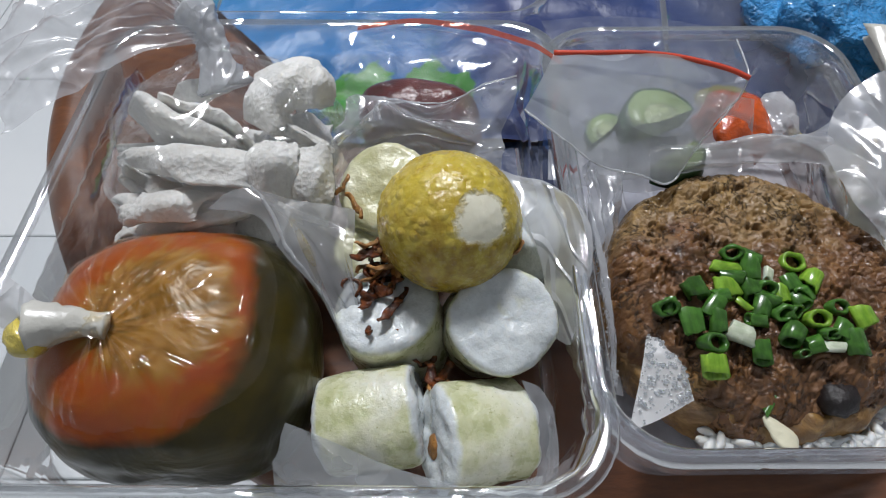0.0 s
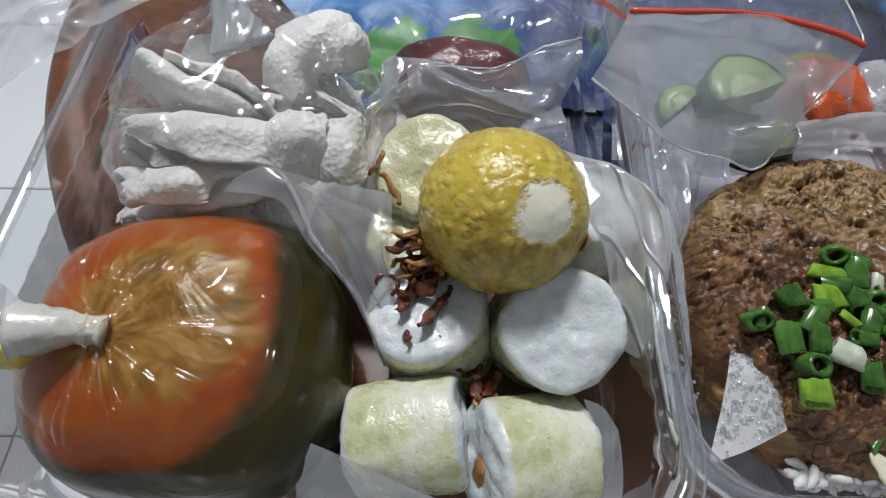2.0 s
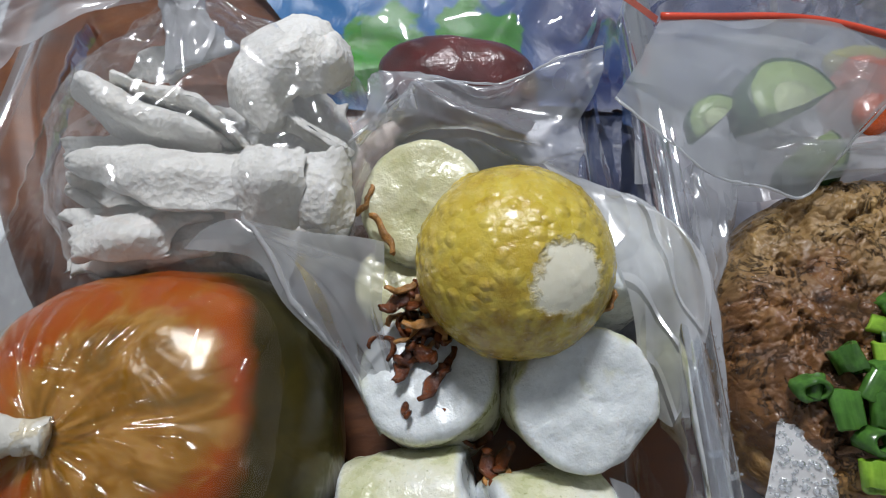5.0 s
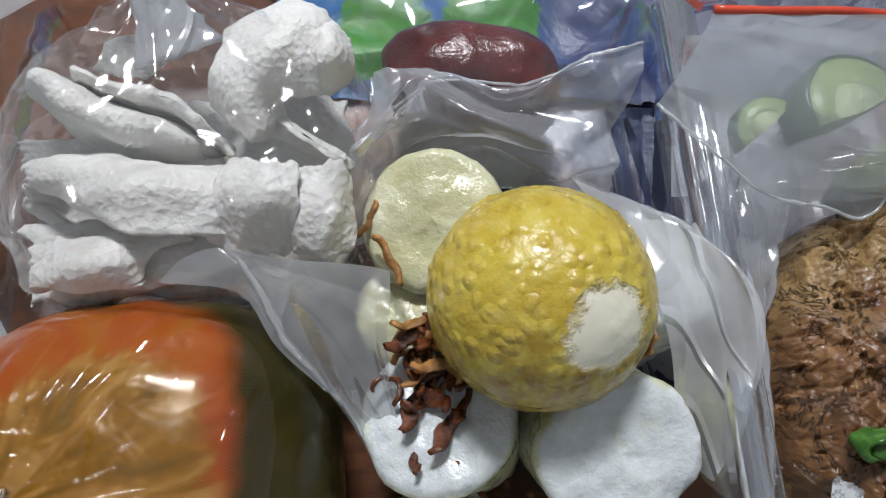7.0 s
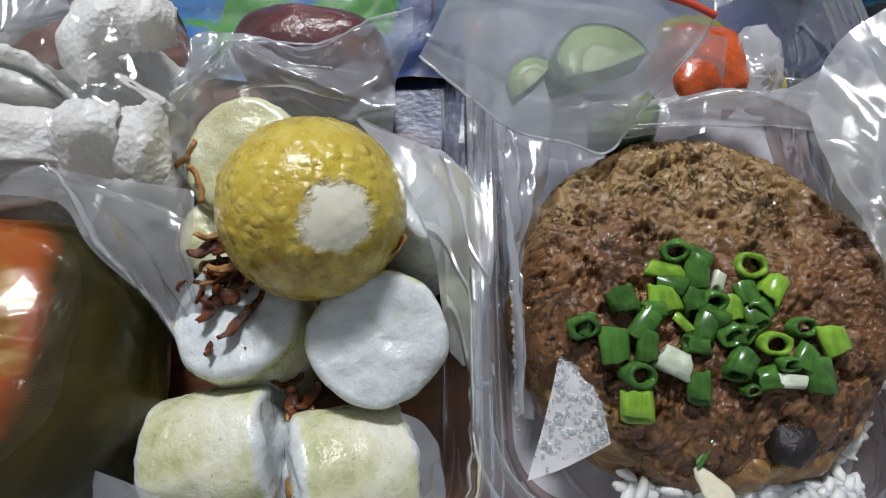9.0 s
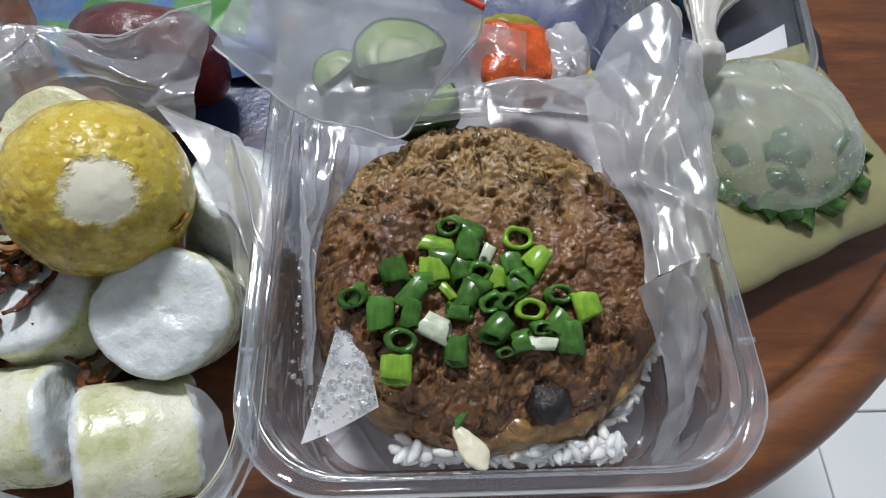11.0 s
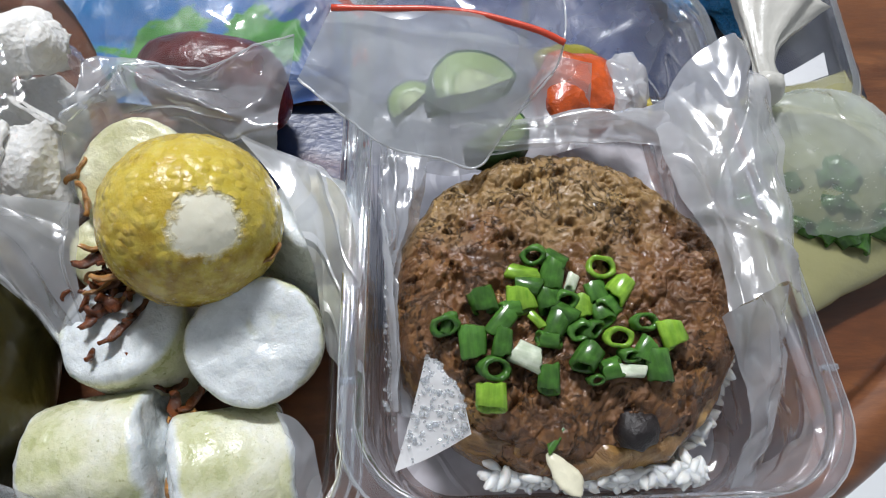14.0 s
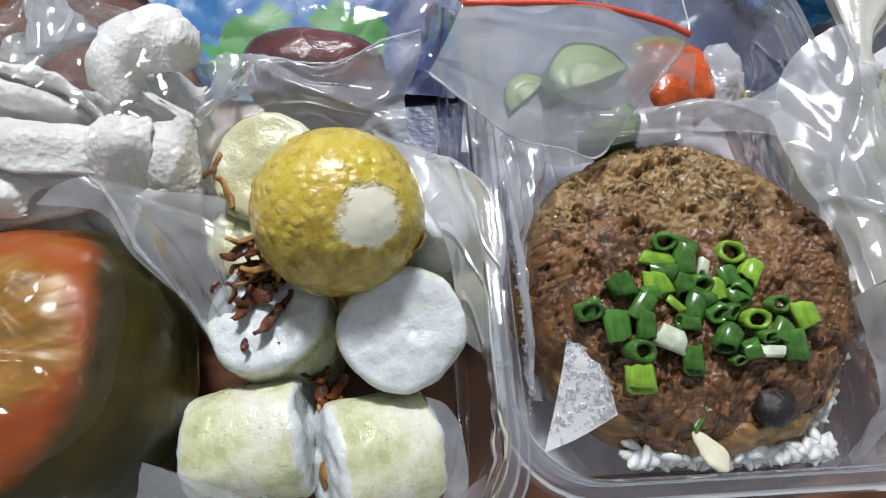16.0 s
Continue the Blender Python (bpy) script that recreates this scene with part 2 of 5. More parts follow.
def printed_material():
    """Blue plastic print with a navy field and green patches."""
    m = Nodes("blue_green_print")
    w = m.noise(24, 4, 0.6)
    x = m.math("ADD", m.axis("X"), m.math("MULTIPLY", m.math("SUBTRACT", w, 0.5), 0.03))
    fx = m.add("ShaderNodeMapRange", Value=x, From_Min=-0.2, From_Max=0.25, To_Min=0.0, To_Max=1.0).outputs[0]
    col = m.ramp(fx, (0.0, (0.012, 0.06, 0.18)), (0.22, (0.012, 0.155, 0.38)), (0.42, (0.012, 0.115, 0.33)), (0.50, (0.010, 0.025, 0.12)), (0.72, (0.014, 0.035, 0.13)), (0.80, (0.016, 0.02, 0.045)), (1.0, (0.012, 0.014, 0.022)))
    g1 = m.ramp(m.math("ADD", m.near((-0.036, 0.222, 0.0), 0.006, 0.034), m.math("MULTIPLY", m.math("SUBTRACT", m.noise(70, 3), 0.5), 1.6)), (0.35, 0.0), (0.5, 1.0))
    g2 = m.ramp(m.near((-0.15, 0.31, 0.0), 0.02, 0.05), (0.3, 0.0), (0.5, 1.0))
    green = m.mix(m.noise(90, 3), (0.012, 0.13, 0.010), (0.06, 0.31, 0.016))
    g3 = m.ramp(m.math("ADD", m.near((-0.004, 0.236, 0.0), 0.004, 0.028), m.math("MULTIPLY", m.math("SUBTRACT", m.noise(60, 3), 0.5), 1.4)), (0.40, 0.0), (0.5, 1.0))
    col = m.mix(g3, col, green)
    col = m.mix(g1, col, green)
    col = m.mix(g2, col, green)
    n = m.bump(m.noise(45, 4, 0.6, None, 0.6), 0.4, 0.003)
    return m.surface(col, 0.42, n, coat=0.0)


WOOD, TILE = wood_material(), tile_material()
WALL = plain("grey_white_wall_paint", (0.70, 0.71, 0.72), 0.7, 0.04, 3.0, 0.1)
GROUT = plain("grey_grout", (0.58, 0.59, 0.60), 0.9)
GRAVY = gravy_material()
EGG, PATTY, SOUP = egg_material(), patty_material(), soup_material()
def cracker_material():
    m = Nodes("prawn_cracker")
    a, b, v = m.noise(90, 5, 0.6), m.noise(420, 4, 0.65), m.cells(620)
    col = m.mix(m.ramp(a, (0.35, 0.0), (0.65, 1.0)), (0.66, 0.645, 0.60), (0.78, 0.775, 0.75))
    col = m.mix(m.ramp(m.noise(700, 2), (0.66, 0.0), (0.76, 0.4)), col, (0.52, 0.47, 0.38))
    n = m.bump(a, 0.35, 0.0018)
    n = m.bump(b, 0.7, 0.0008, n)
    n = m.bump(v, 0.6, 0.0005, n)
    return m.surface(col, 0.55, n, sss=0.08)


CRACKER = cracker_material()
RICE = plain("cooked_rice", (0.60, 0.60, 0.575), 0.36, 0.06, 400.0, 0.2, sss=0.5)
SHALLOT = plain("fried_shallot", (0.120, 0.034, 0.010), 0.15, 0.6, 300.0, 0.6, 0.0006)
SHALLOT_PALE = plain("fried_shallot_pale", (0.38, 0.18, 0.05), 0.3, 0.5, 300.0, 0.6, 0.0006)
OLIVE = plain("dark_bean", (0.012, 0.008, 0.008), 0.38, 0.4, 200.0, 0.5, 0.0008)
GARLIC = plain("garlic_sliver", (0.66, 0.63, 0.47), 0.30, 0.14, 150.0)
SAMBAL = plain("dark_red_sambal", (0.11, 0.007, 0.004), 0.28, 0.5, 60.0, 0.3, 0.0015, coat=0.0)
SAUCE = plain("orange_chilli_sauce", (0.56, 0.085, 0.010), 0.25, 0.45, 90.0, 0.3, 0.002, coat=0.5)
OIL = plain("yellow_green_oil", (0.26, 0.24, 0.030), 0.22, 0.3, 80.0, 0.3, 0.001, coat=0.4)
BROTH = plain("pale_green_broth", (0.27, 0.26, 0.125), 0.18, 0.08, 25.0, 0.15, 0.002, coat=0.4)
CUKE_SKIN = plain("cucumber_skin", (0.020, 0.075, 0.018), 0.35, 0.5, 150.0)
CUKE_FLESH = plain("cucumber_flesh", (0.28, 0.39, 0.13), 0.35, 0.2, 110.0, 0.3, sss=0.2)
CUKE_CORE = plain("cucumber_core", (0.46, 0.54, 0.28), 0.3, 0.3, 300.0, 0.5)
TAIL = plain("milky_twisted_film", (0.56, 0.55, 0.50), 0.30, 0.1, 60.0, 0.25, 0.001, coat=0.3)
TAIL_YELLOW = plain("oily_twisted_film", (0.62, 0.50, 0.10), 0.22, 0.3, 120.0, 0.5, 0.001, coat=0.5)
BLUE = plain("bright_blue_crinkled_plastic", (0.045, 0.30, 0.66), 0.35, 0.35, 60.0, 0.9, 0.004, coat=0.3)
PAPER = plain("white_paper", (0.62, 0.63, 0.65), 0.7, 0.04)
ZIP_RED = plain("red_zip_strip", (0.62, 0.07, 0.035), 0.3, 0.15, 80.0)
SC_GREEN = scallion_material("scallion_green", (0.034, 0.110, 0.016), (0.075, 0.195, 0.030))
SC_LIGHT = scallion_material("scallion_light", (0.13, 0.29, 0.022), (0.25, 0.42, 0.045))
SC_WHITE = scallion_material("scallion_white", (0.50, 0.58, 0.40), (0.64, 0.68, 0.56))
CLEAR = film("clear_rigid_plastic", 0.05, (0.97, 0.98, 0.985), 0.05, 0.25, 30.0, 0.002, (0.75, 0.8, 0.88), ior=1.5, cap=0.6)
MISTED = film("misted_rigid_plastic", 0.32, (0.97, 0.975, 0.985), 0.10, 0.35, 80.0, 0.001, (0.72, 0.74, 0.82), ior=1.5, cap=0.5)
CLEAR_RIM = film("clear_plastic_rim", 0.13, (0.95, 0.96, 0.97), 0.05, 0.2, 40.0, 0.001, (0.72, 0.78, 0.88), ior=1.5, cap=0.7)
FILM_CLEAR = film("thin_clear_film", 0.06, (1, 1, 1), 0.08, 0.5, 60.0, 0.0014, ior=1.5, cap=0.24)
FILM_LID = film("thin_lid_sheet", 0.02, (1, 1, 1), 0.10, 0.1, 30.0, 0.001, ior=1.12)
FILM_MILKY = film("milky_film", 0.40, (1, 1, 1), 0.17, 0.3, 60.0, 0.0010, (0.74, 0.77, 0.82), ior=1.65, cap=0.34)
FILM_SOFT = film("soft_milky_film", 0.44, (1, 1, 1), 0.19, 0.3, 55.0, 0.0010, (0.76, 0.78, 0.82), ior=1.65, cap=0.34)
FILM_DENSE = film("dense_milky_film", 0.66, (1, 1, 1), 0.20, 0.5, 80.0, 0.0012, (0.78, 0.80, 0.83), ior=1.6, cap=0.34)
FILM_ZIP = film("zip_bag_film", 0.47, (1, 1, 1), 0.18, 0.3, 40.0, 0.0010, (0.74, 0.78, 0.82), ior=1.6, cap=0.30)
FILM_TIGHT = film("tight_glossy_film", 0.025, (1.0, 0.97, 0.90), 0.09, 0.35, 70.0, 0.0014, (0.75, 0.55, 0.30), ior=1.45, cap=0.22)
# misted film whose near-opaque white body also paints in the lamp's glare
FILM_MIST_GLARE = film("misted_film_painted_glare", 0.95, (1, 1, 1), 0.30, 0.3, 80.0, 0.001, (0.93, 0.94, 0.95), 0.05, ior=1.9, cap=0.5)
MISTED_FLOOR = film("misted_floor_plastic", 0.80, (0.97, 0.975, 0.985), 0.30, 0.3, 80.0, 0.001, (0.80, 0.81, 0.88), ior=1.12)


# ---- mesh helpers ----
def finish(name, mesh, material, parent=None, label="", smooth=True):
    ob = new(name, mesh)
    if material:
        mesh.materials.append(material)
    if smooth:
        mesh.polygons.foreach_set("use_smooth", [True] * len(mesh.polygons))
    if parent:
        ob.parent = parent
    if label:
        ob["label"] = label
    return ob


def part(name, bm, material, parent=None, label="", smooth=True):
    """One mesh object from a bmesh, under a thing or a part."""
    bmesh.ops.recalc_face_normals(bm, faces=bm.faces)
    mesh = bpy.data.meshes.new(name)
    bm.to_mesh(mesh)
    bm.free()
    return finish(name, mesh, material, parent, label, smooth)


def thing(name, label, category, place=None, group=""):
    """An empty at the base of a thing."""
    ob = new(name)
    ob.empty_display_size = 0.01
    ob.matrix_world = place or Matrix()
    return tagged(ob, label, category, group)


def grid(name, fn, nu, nv, material, parent=None, label="", ring=False, caps=False):
    """A surface fn(u, v) on a grid, u closed to a ring if asked."""
    cols = nu if ring else nu + 1
    verts = [fn(i / nu, j / nv) for j in range(nv + 1) for i in range(cols)]
    faces = []
    for j in range(nv):
        for i in range(nu):
            k = (i + 1) % cols
            faces.append((j * cols + i, j * cols + k, (j + 1) * cols + k, (j + 1) * cols + i))
    if caps:
        faces += [tuple(range(cols))[::-1], tuple(range(nv * cols, (nv + 1) * cols))]
    mesh = bpy.data.meshes.new(name)
    mesh.from_pydata([tuple(v) for v in verts], [], faces)
    return finish(name, mesh, material, parent, label)


def spline(pts, t):
    """Catmull-Rom through points, t from 0 to 1."""
    n = len(pts) - 1
    s = min(max(t, -0.1), 1.1) * n
    i = min(max(int(s), 0), n - 1)
    f = s - i
    p1, p2 = pts[i], pts[i + 1]
    p0 = pts[i - 1] if i else p1 * 2 - p2
    p3 = pts[i + 2] if i + 2 <= n else p2 * 2 - p1
    return 0.5 * (2 * p1 + (p2 - p0) * f + (2 * p0 - 5 * p1 + 4 * p2 - p3) * f * f + (3 * p1 - p0 - 3 * p2 + p3) * f * f * f)


def turb(p, scale, depth=3):
    return noise.fractal(Vector(p) * scale, 0.9, 2.0, depth)


def crease(p, scale):
    """Sharp folds, as in crumpled film."""
    v = Vector(p) * scale
    return 1.0 - 2.0 * abs(noise.noise(v)) - abs(noise.noise(v * 2.3 + Vector((3, 7, 1))))


def sheet(name, rows, material, parent=None, label="", crumple=0.002, scale=45.0, nu=44, nv=36, lift=(0, 0, 1), seed=0.0, ragged=0.0):
    """A sheet of film spanned over a small net of places, with crumpled folds."""
    net = [[Vector(p) for p in row] for row in rows]
    way = Vector(lift).normalized()
    off = Vector((seed, seed * 1.7, -seed))

    def at(u, v):
        if ragged:
            v = v * (1 + ragged * noise.noise(Vector((u * 5 + seed, 3.3, 0))))
            u = u * (1 + ragged * noise.noise(Vector((v * 5 + seed, 9.3, 0))))
        p = spline([spline(row, u) for row in net], v)
        side = Vector((turb(p * 1.0 + off, scale * 0.8), turb(p - off, scale * 0.8), 0)) * crumple * 0.5
        return p + way * (crumple * (crease(p + off, scale) - 0.3)) + side

    return grid(name, at, nu, nv, material, parent, label)


def folded(name, rows, material, parent=None, label="", folds=9, amp=0.0016, seed=0, nu=76, nv=66, wave=0.0008, ruffle=0.0, flutes=0.0):
    """Thin film over a small net of places, with a few long sharp fold lines and soft waves between them."""
    net = [[Vector(p) for p in row] for row in rows]
    rnd = random.Random(1000 + seed)
    lines = []
    for _ in range(folds):
        a = rnd.uniform(0, math.pi)
        lines.append((rnd.random(), rnd.random(), math.cos(a), math.sin(a), rnd.uniform(0.05, 0.22), rnd.uniform(-1, 1), rnd.uniform(0.3, 0.9)))
    off = Vector((seed * 1.3, -seed * 0.7, seed * 0.4))

    def base(u, v):
        return spline([spline(row, u) for row in net], v)

    coarse = [[base(i / 24, j / 24) for i in range(25)] for j in range(25)]

    def facing(u, v):
        i, j = min(23, int(u * 24)), min(23, int(v * 24))
        d = (coarse[j][i + 1] - coarse[j][i]).cross(coarse[j + 1][i] - coarse[j][i])
        return d.normalized() if d.length > 1e-12 else Vector((0, 0, 1))

    def at(u, v):
        w = 0.030 * noise.noise(Vector((u * 7, v * 7, seed))) * ruffle
        p = base(u + w * (1 - abs(2 * u - 1)), v)
        nrm = facing(u, v)
        h = 0.0
        for x, y, cx, cy, wide, k, reach in lines:
            across = (u - x) * cx + (v - y) * cy + 0.03 * noise.noise(Vector((u * 3, v * 3, x * 50)))
            along = -(u - x) * cy + (v - y) * cx
            h += k * max(0.0, 1 - abs(across) / wide) ** 1.5 * max(0.0, 1 - (along / reach) ** 2)
        soft = turb(p + off, 60, 2) * wave
        pleat = flutes * (1 - abs(math.sin(22 * u + 5 * noise.noise(Vector((u * 4, v * 2, seed)))))) ** 2
        edge = Vector((turb(p + off, 140, 2), turb(p - off, 140, 2), 0)) * 0.0012 * ruffle
        return p + nrm * (amp * h + soft + pleat) + edge

    return grid(name, at, nu, nv, material, parent, label)


def puffed(name, rows, thick, material, seed=0.0, nu=46, nv=40, ragged=0.16):
    """A puffed slab over a small net of places: rounded torn edges and a blistered skin."""
    net = [[Vector(p) for p in row] for row in rows]

    def base(u, v):
        return spline([spline(row, u) for row in net], v)

    def side(u, v, k):
        u2 = 0.5 + (u - 0.5) * (1.10 + ragged * noise.noise(Vector((v * 4, seed, 1.0))) + 0.5 * ragged * noise.noise(Vector((v * 13, seed, 2.0))))
        v2 = 0.5 + (v - 0.5) * (1.10 + ragged * noise.noise(Vector((u * 4, seed, 5.0))) + 0.5 * ragged * noise.noise(Vector((u * 13, seed, 7.0))))
        p = base(u2, v2)
        nrm = (base(min(1, u + 0.03), v) - base(max(0, u - 0.03), v)).cross(base(u, min(1, v + 0.03)) - base(u, max(0, v - 0.03))).normalized()
        rim = max(abs(2 * u - 1), abs(2 * v - 1))
        t = thick * 0.5 * math.sqrt(max(0.0, 1 - rim ** 12)) * (1 + 0.35 * turb(p + Vector((seed, 0, 0)), 70, 2))
        q = p + nrm * (k * t)
        lump = Vector((turb(q + Vector((seed, 0, 0)), 75, 2), turb(q - Vector((seed, 0, 0)), 75, 2), turb(q + Vector((0, seed, 0)), 75, 2))) * 0.0017
        fine = nrm * (k * 0.00022 * turb(q, 420, 2))
        return q + lump + fine

    cols = nu + 1
    verts = [side(i / nu, j / nv, 1) for j in range(nv + 1) for i in range(cols)]
    back = len(verts)
    verts += [side(i / nu, j / nv, -1) for j in range(nv + 1) for i in range(cols)]
    bm = bmesh.new()
    vs = [bm.verts.new(v) for v in verts]
    for j in range(nv):
        for i in range(nu):
            q = [j * cols + i, j * cols + i + 1, (j + 1) * cols + i + 1, (j + 1) * cols + i]
            bm.faces.new([vs[a] for a in q])
            bm.faces.new([vs[back + a] for a in reversed(q)])
    bmesh.ops.remove_doubles(bm, verts=bm.verts, dist=0.00006)
    return part(name, bm, material)


def tube(name, pts, radii, material, parent=None, label="", sides=10, steps=24, flat=1.0, rough=0.0, caps=True, pleats=0):
    """A tube along a smooth line through points, tapered by radii."""
    line = [Vector(p) for p in pts]
    rad = [Vector((r, 0, 0)) for r in radii]

    def at(u, v):
        c = spline(line, v)
        d = (spline(line, min(1, v + 0.02)) - spline(line, max(0, v - 0.02))).normalized()
        a = d.cross(Vector((0.13, 0.2, 1))).normalized()
        b = d.cross(a)
        r = spline(rad, v).x
        q = 2 * math.pi * u
        r *= 1 + (0.16 * math.sin(pleats * q + 3 * v) if pleats else 0)
        p = c + (a * math.cos(q) + b * math.sin(q) * flat) * r
        return p + Vector((turb(p, 300), turb(p + Vector((1, 2, 3)), 300), 0)) * rough

    return grid(name, at, sides, steps, material, parent, label, ring=True, caps=caps)


def rounded(w, d, r, n=8, bulge=0.0):
    """The outline of a rounded rectangle about the origin."""
    pts = []
    for k, (sx, sy) in enumerate(((1, 1), (-1, 1), (-1, -1), (1, -1))):
        for i in range(n + 1):
            a = math.pi / 2 * (k + i / n)
            pts.append((sx * (w / 2 - r) + r * math.cos(a), sy * (d / 2 - r) + r * math.sin(a)))
    # extra points on the straight runs
    out = []
    for i, p in enumerate(pts):
        q = pts[(i + 1) % len(pts)]
        steps = max(1, int(math.hypot(q[0] - p[0], q[1] - p[1]) / 0.004))
        for s in range(steps):
            f = s / steps
            out.append((p[0] + (q[0] - p[0]) * f, p[1] + (q[1] - p[1]) * f))
    return out


def tray(name, w, d, r, profile, material, parent, label="", ribs=0.0, pitch=0.009, floor_cap=True, bottom=None):
    """A tray as a loft of rounded rectangles: profile rows of (inset, height)."""
    verts, faces, n = [], [], None
    for inset, z in profile:
        base = rounded(w, d, r)
        n = len(base)
        for i, (x, y) in enumerate(base):
            kx, ky = 1 - 2 * inset / w, 1 - 2 * inset / d
            wave = ribs * math.sin((x + y) * 2 * math.pi / pitch) if 0.3 < z / max(p[1] for p in profile) < 0.85 else 0
            g = Vector((x, y)).normalized() * wave
            verts.append((x * kx + g.x, y * ky + g.y, z))
    for j in range(len(profile) - 1):
        for i in range(n):
            k = (i + 1) % n
            faces.append((j * n + i, j * n + k, (j + 1) * n + k, (j + 1) * n + i))
    if floor_cap:
        faces.append(tuple(range(n))[::-1])
    mesh = bpy.data.meshes.new(name)
    mesh.from_pydata(verts, [], faces)
    ob = finish(name, mesh, material, parent, label)
    if floor_cap:
        mesh.materials.append(bottom or material)
        mesh.polygons[len(faces) - 1].material_index = 1
    return ob


def blob(name, radii, material, parent=None, label="", rough=0.08, scale=90.0, seg=40, power=2.0, seed=0.0, place=None):
    """A lumpy rounded body."""
    rx, ry, rz = radii

    def at(u, v):
        a, b = 2 * math.pi * u, math.pi * (v - 0.5)
        def s(t):
            return math.copysign(abs(t) ** (2 / power), t)
        p = Vector((rx * s(math.cos(b)) * s(math.cos(a)), ry * s(math.cos(b)) * s(math.sin(a)), rz * s(math.sin(b))))
        return p * (1 + rough * turb(p + Vector((seed, seed, seed)), scale))

    ob = grid(name, at, seg, seg // 2, material, parent, label, ring=True)
    if place:
        ob.matrix_world = place
    return ob


def aim(at, axis, spin=0.0):
    """A pose at a place whose z points along axis."""
    q = Vector(axis).normalized().to_track_quat("Z", "Y").to_matrix().to_4x4()
    return Matrix.Translation(at) @ q @ pose(0, 0, 0, 0, 0, spin)


def round_body(segments, rings):
    """Places and faces of a unit ball, its long axis along x."""
    verts = [(math.cos(math.pi * j / rings), math.sin(math.pi * j / rings) * math.cos(2 * math.pi * i / segments), math.sin(math.pi * j / rings) * math.sin(2 * math.pi * i / segments)) for j in range(rings + 1) for i in range(segments)]
    faces = [(j * segments + i, j * segments + (i + 1) % segments, (j + 1) * segments + (i + 1) % segments, (j + 1) * segments + i) for j in range(rings) for i in range(segments)]
    return [Vector(v) for v in verts], faces


def clump(name, bodies, material):
    """Many small bodies joined to one mesh: each is its own places with the shared faces."""
    verts, faces = [], []
    for pts, fs in bodies:
        k = len(verts)
        verts += [tuple(p) for p in pts]
        faces += [tuple(k + a for a in f) for f in fs]
    mesh = bpy.data.meshes.new(name)
    mesh.from_pydata(verts, [], faces)
    return finish(name, mesh, material)


# ---- room ----
def box(bm, lo, hi):
    c = [(a + b) / 2 for a, b in zip(lo, hi)]
    s = [b - a for a, b in zip(lo, hi)]
    bmesh.ops.create_cube(bm, size=1, matrix=Matrix.Translation(c) @ Matrix.Diagonal((*s, 1)))


FLOOR = -0.46
bm = bmesh.new()
box(bm, (-2.4, -2.4, FLOOR - 0.05), (2.6, 3.0, FLOOR - 0.004))
floor = tagged(part("floor", bm, GROUT, smooth=False), "white glazed floor tiles with thin grey grout", "floor", kind="structure")
for nm, lo, hi in (("wall_north", (-2.4, 3.0, FLOOR), (2.6, 3.1, 2.1)), ("wall_south", (-2.4, -2.5, FLOOR), (2.6, -2.4, 2.1)),
                   ("wall_east", (2.6, -2.5, FLOOR), (2.7, 3.1, 2.1)), ("wall_west", (-2.5, -2.5, FLOOR), (-2.4, 3.1, 2.1)),
                   ("ceiling", (-2.5, -2.5, 2.1), (2.7, 3.1, 2.2))):
    bm = bmesh.new()
    box(bm, lo, hi)
    tagged(part(nm, bm, WALL, smooth=False), "plain white painted surface closing the room", "wall" if nm != "ceiling" else "ceiling", kind="structure")


# ---- round wooden table ----
TABLE = (0.0615, 0.281)
RADIUS = 0.2505


def round_table():
    t = thing("round_table", "round reddish-brown varnished wooden table with a grooved edge", "table", pose(*TABLE, 0))
    prof = [(0.0, 0.0), (RADIUS - 0.0230, 0.0), (RADIUS - 0.0215, -0.0008), (RADIUS - 0.0200, -0.0036), (RADIUS - 0.0185, -0.0046), (RADIUS - 0.0165, -0.0040), (RADIUS - 0.0135, -0.0026), (RADIUS - 0.0090, -0.0024),
            (RADIUS - 0.0045, -0.0042), (RADIUS - 0.0012, -0.0080), (RADIUS, -0.0120), (RADIUS - 0.003, -0.0170), (RADIUS - 0.008, -0.020), (0.0, -0.020)]

    def at(u, v):
        r, z = prof[round(v * (len(prof) - 1))]
        a = 2 * math.pi * u
        return (r * math.cos(a), r * math.sin(a), z)

    top = grid("tabletop", at, 160, len(prof) - 1, WOOD, t, ring=True)
    m = top.modifiers.new("edges", "EDGE_SPLIT")
    m.split_angle = radians(70)
    for i in range(4):
        a = math.pi / 4 + i * math.pi / 2
        bm = bmesh.new()
        bmesh.ops.create_cone(bm, cap_ends=True, segments=20, radius1=0.014, radius2=0.02, depth=0.44,
                              matrix=Matrix.Translation((0.16 * math.cos(a), 0.16 * math.sin(a), -0.24)))
        part("leg", bm, WOOD, t)
    return t


round_table()


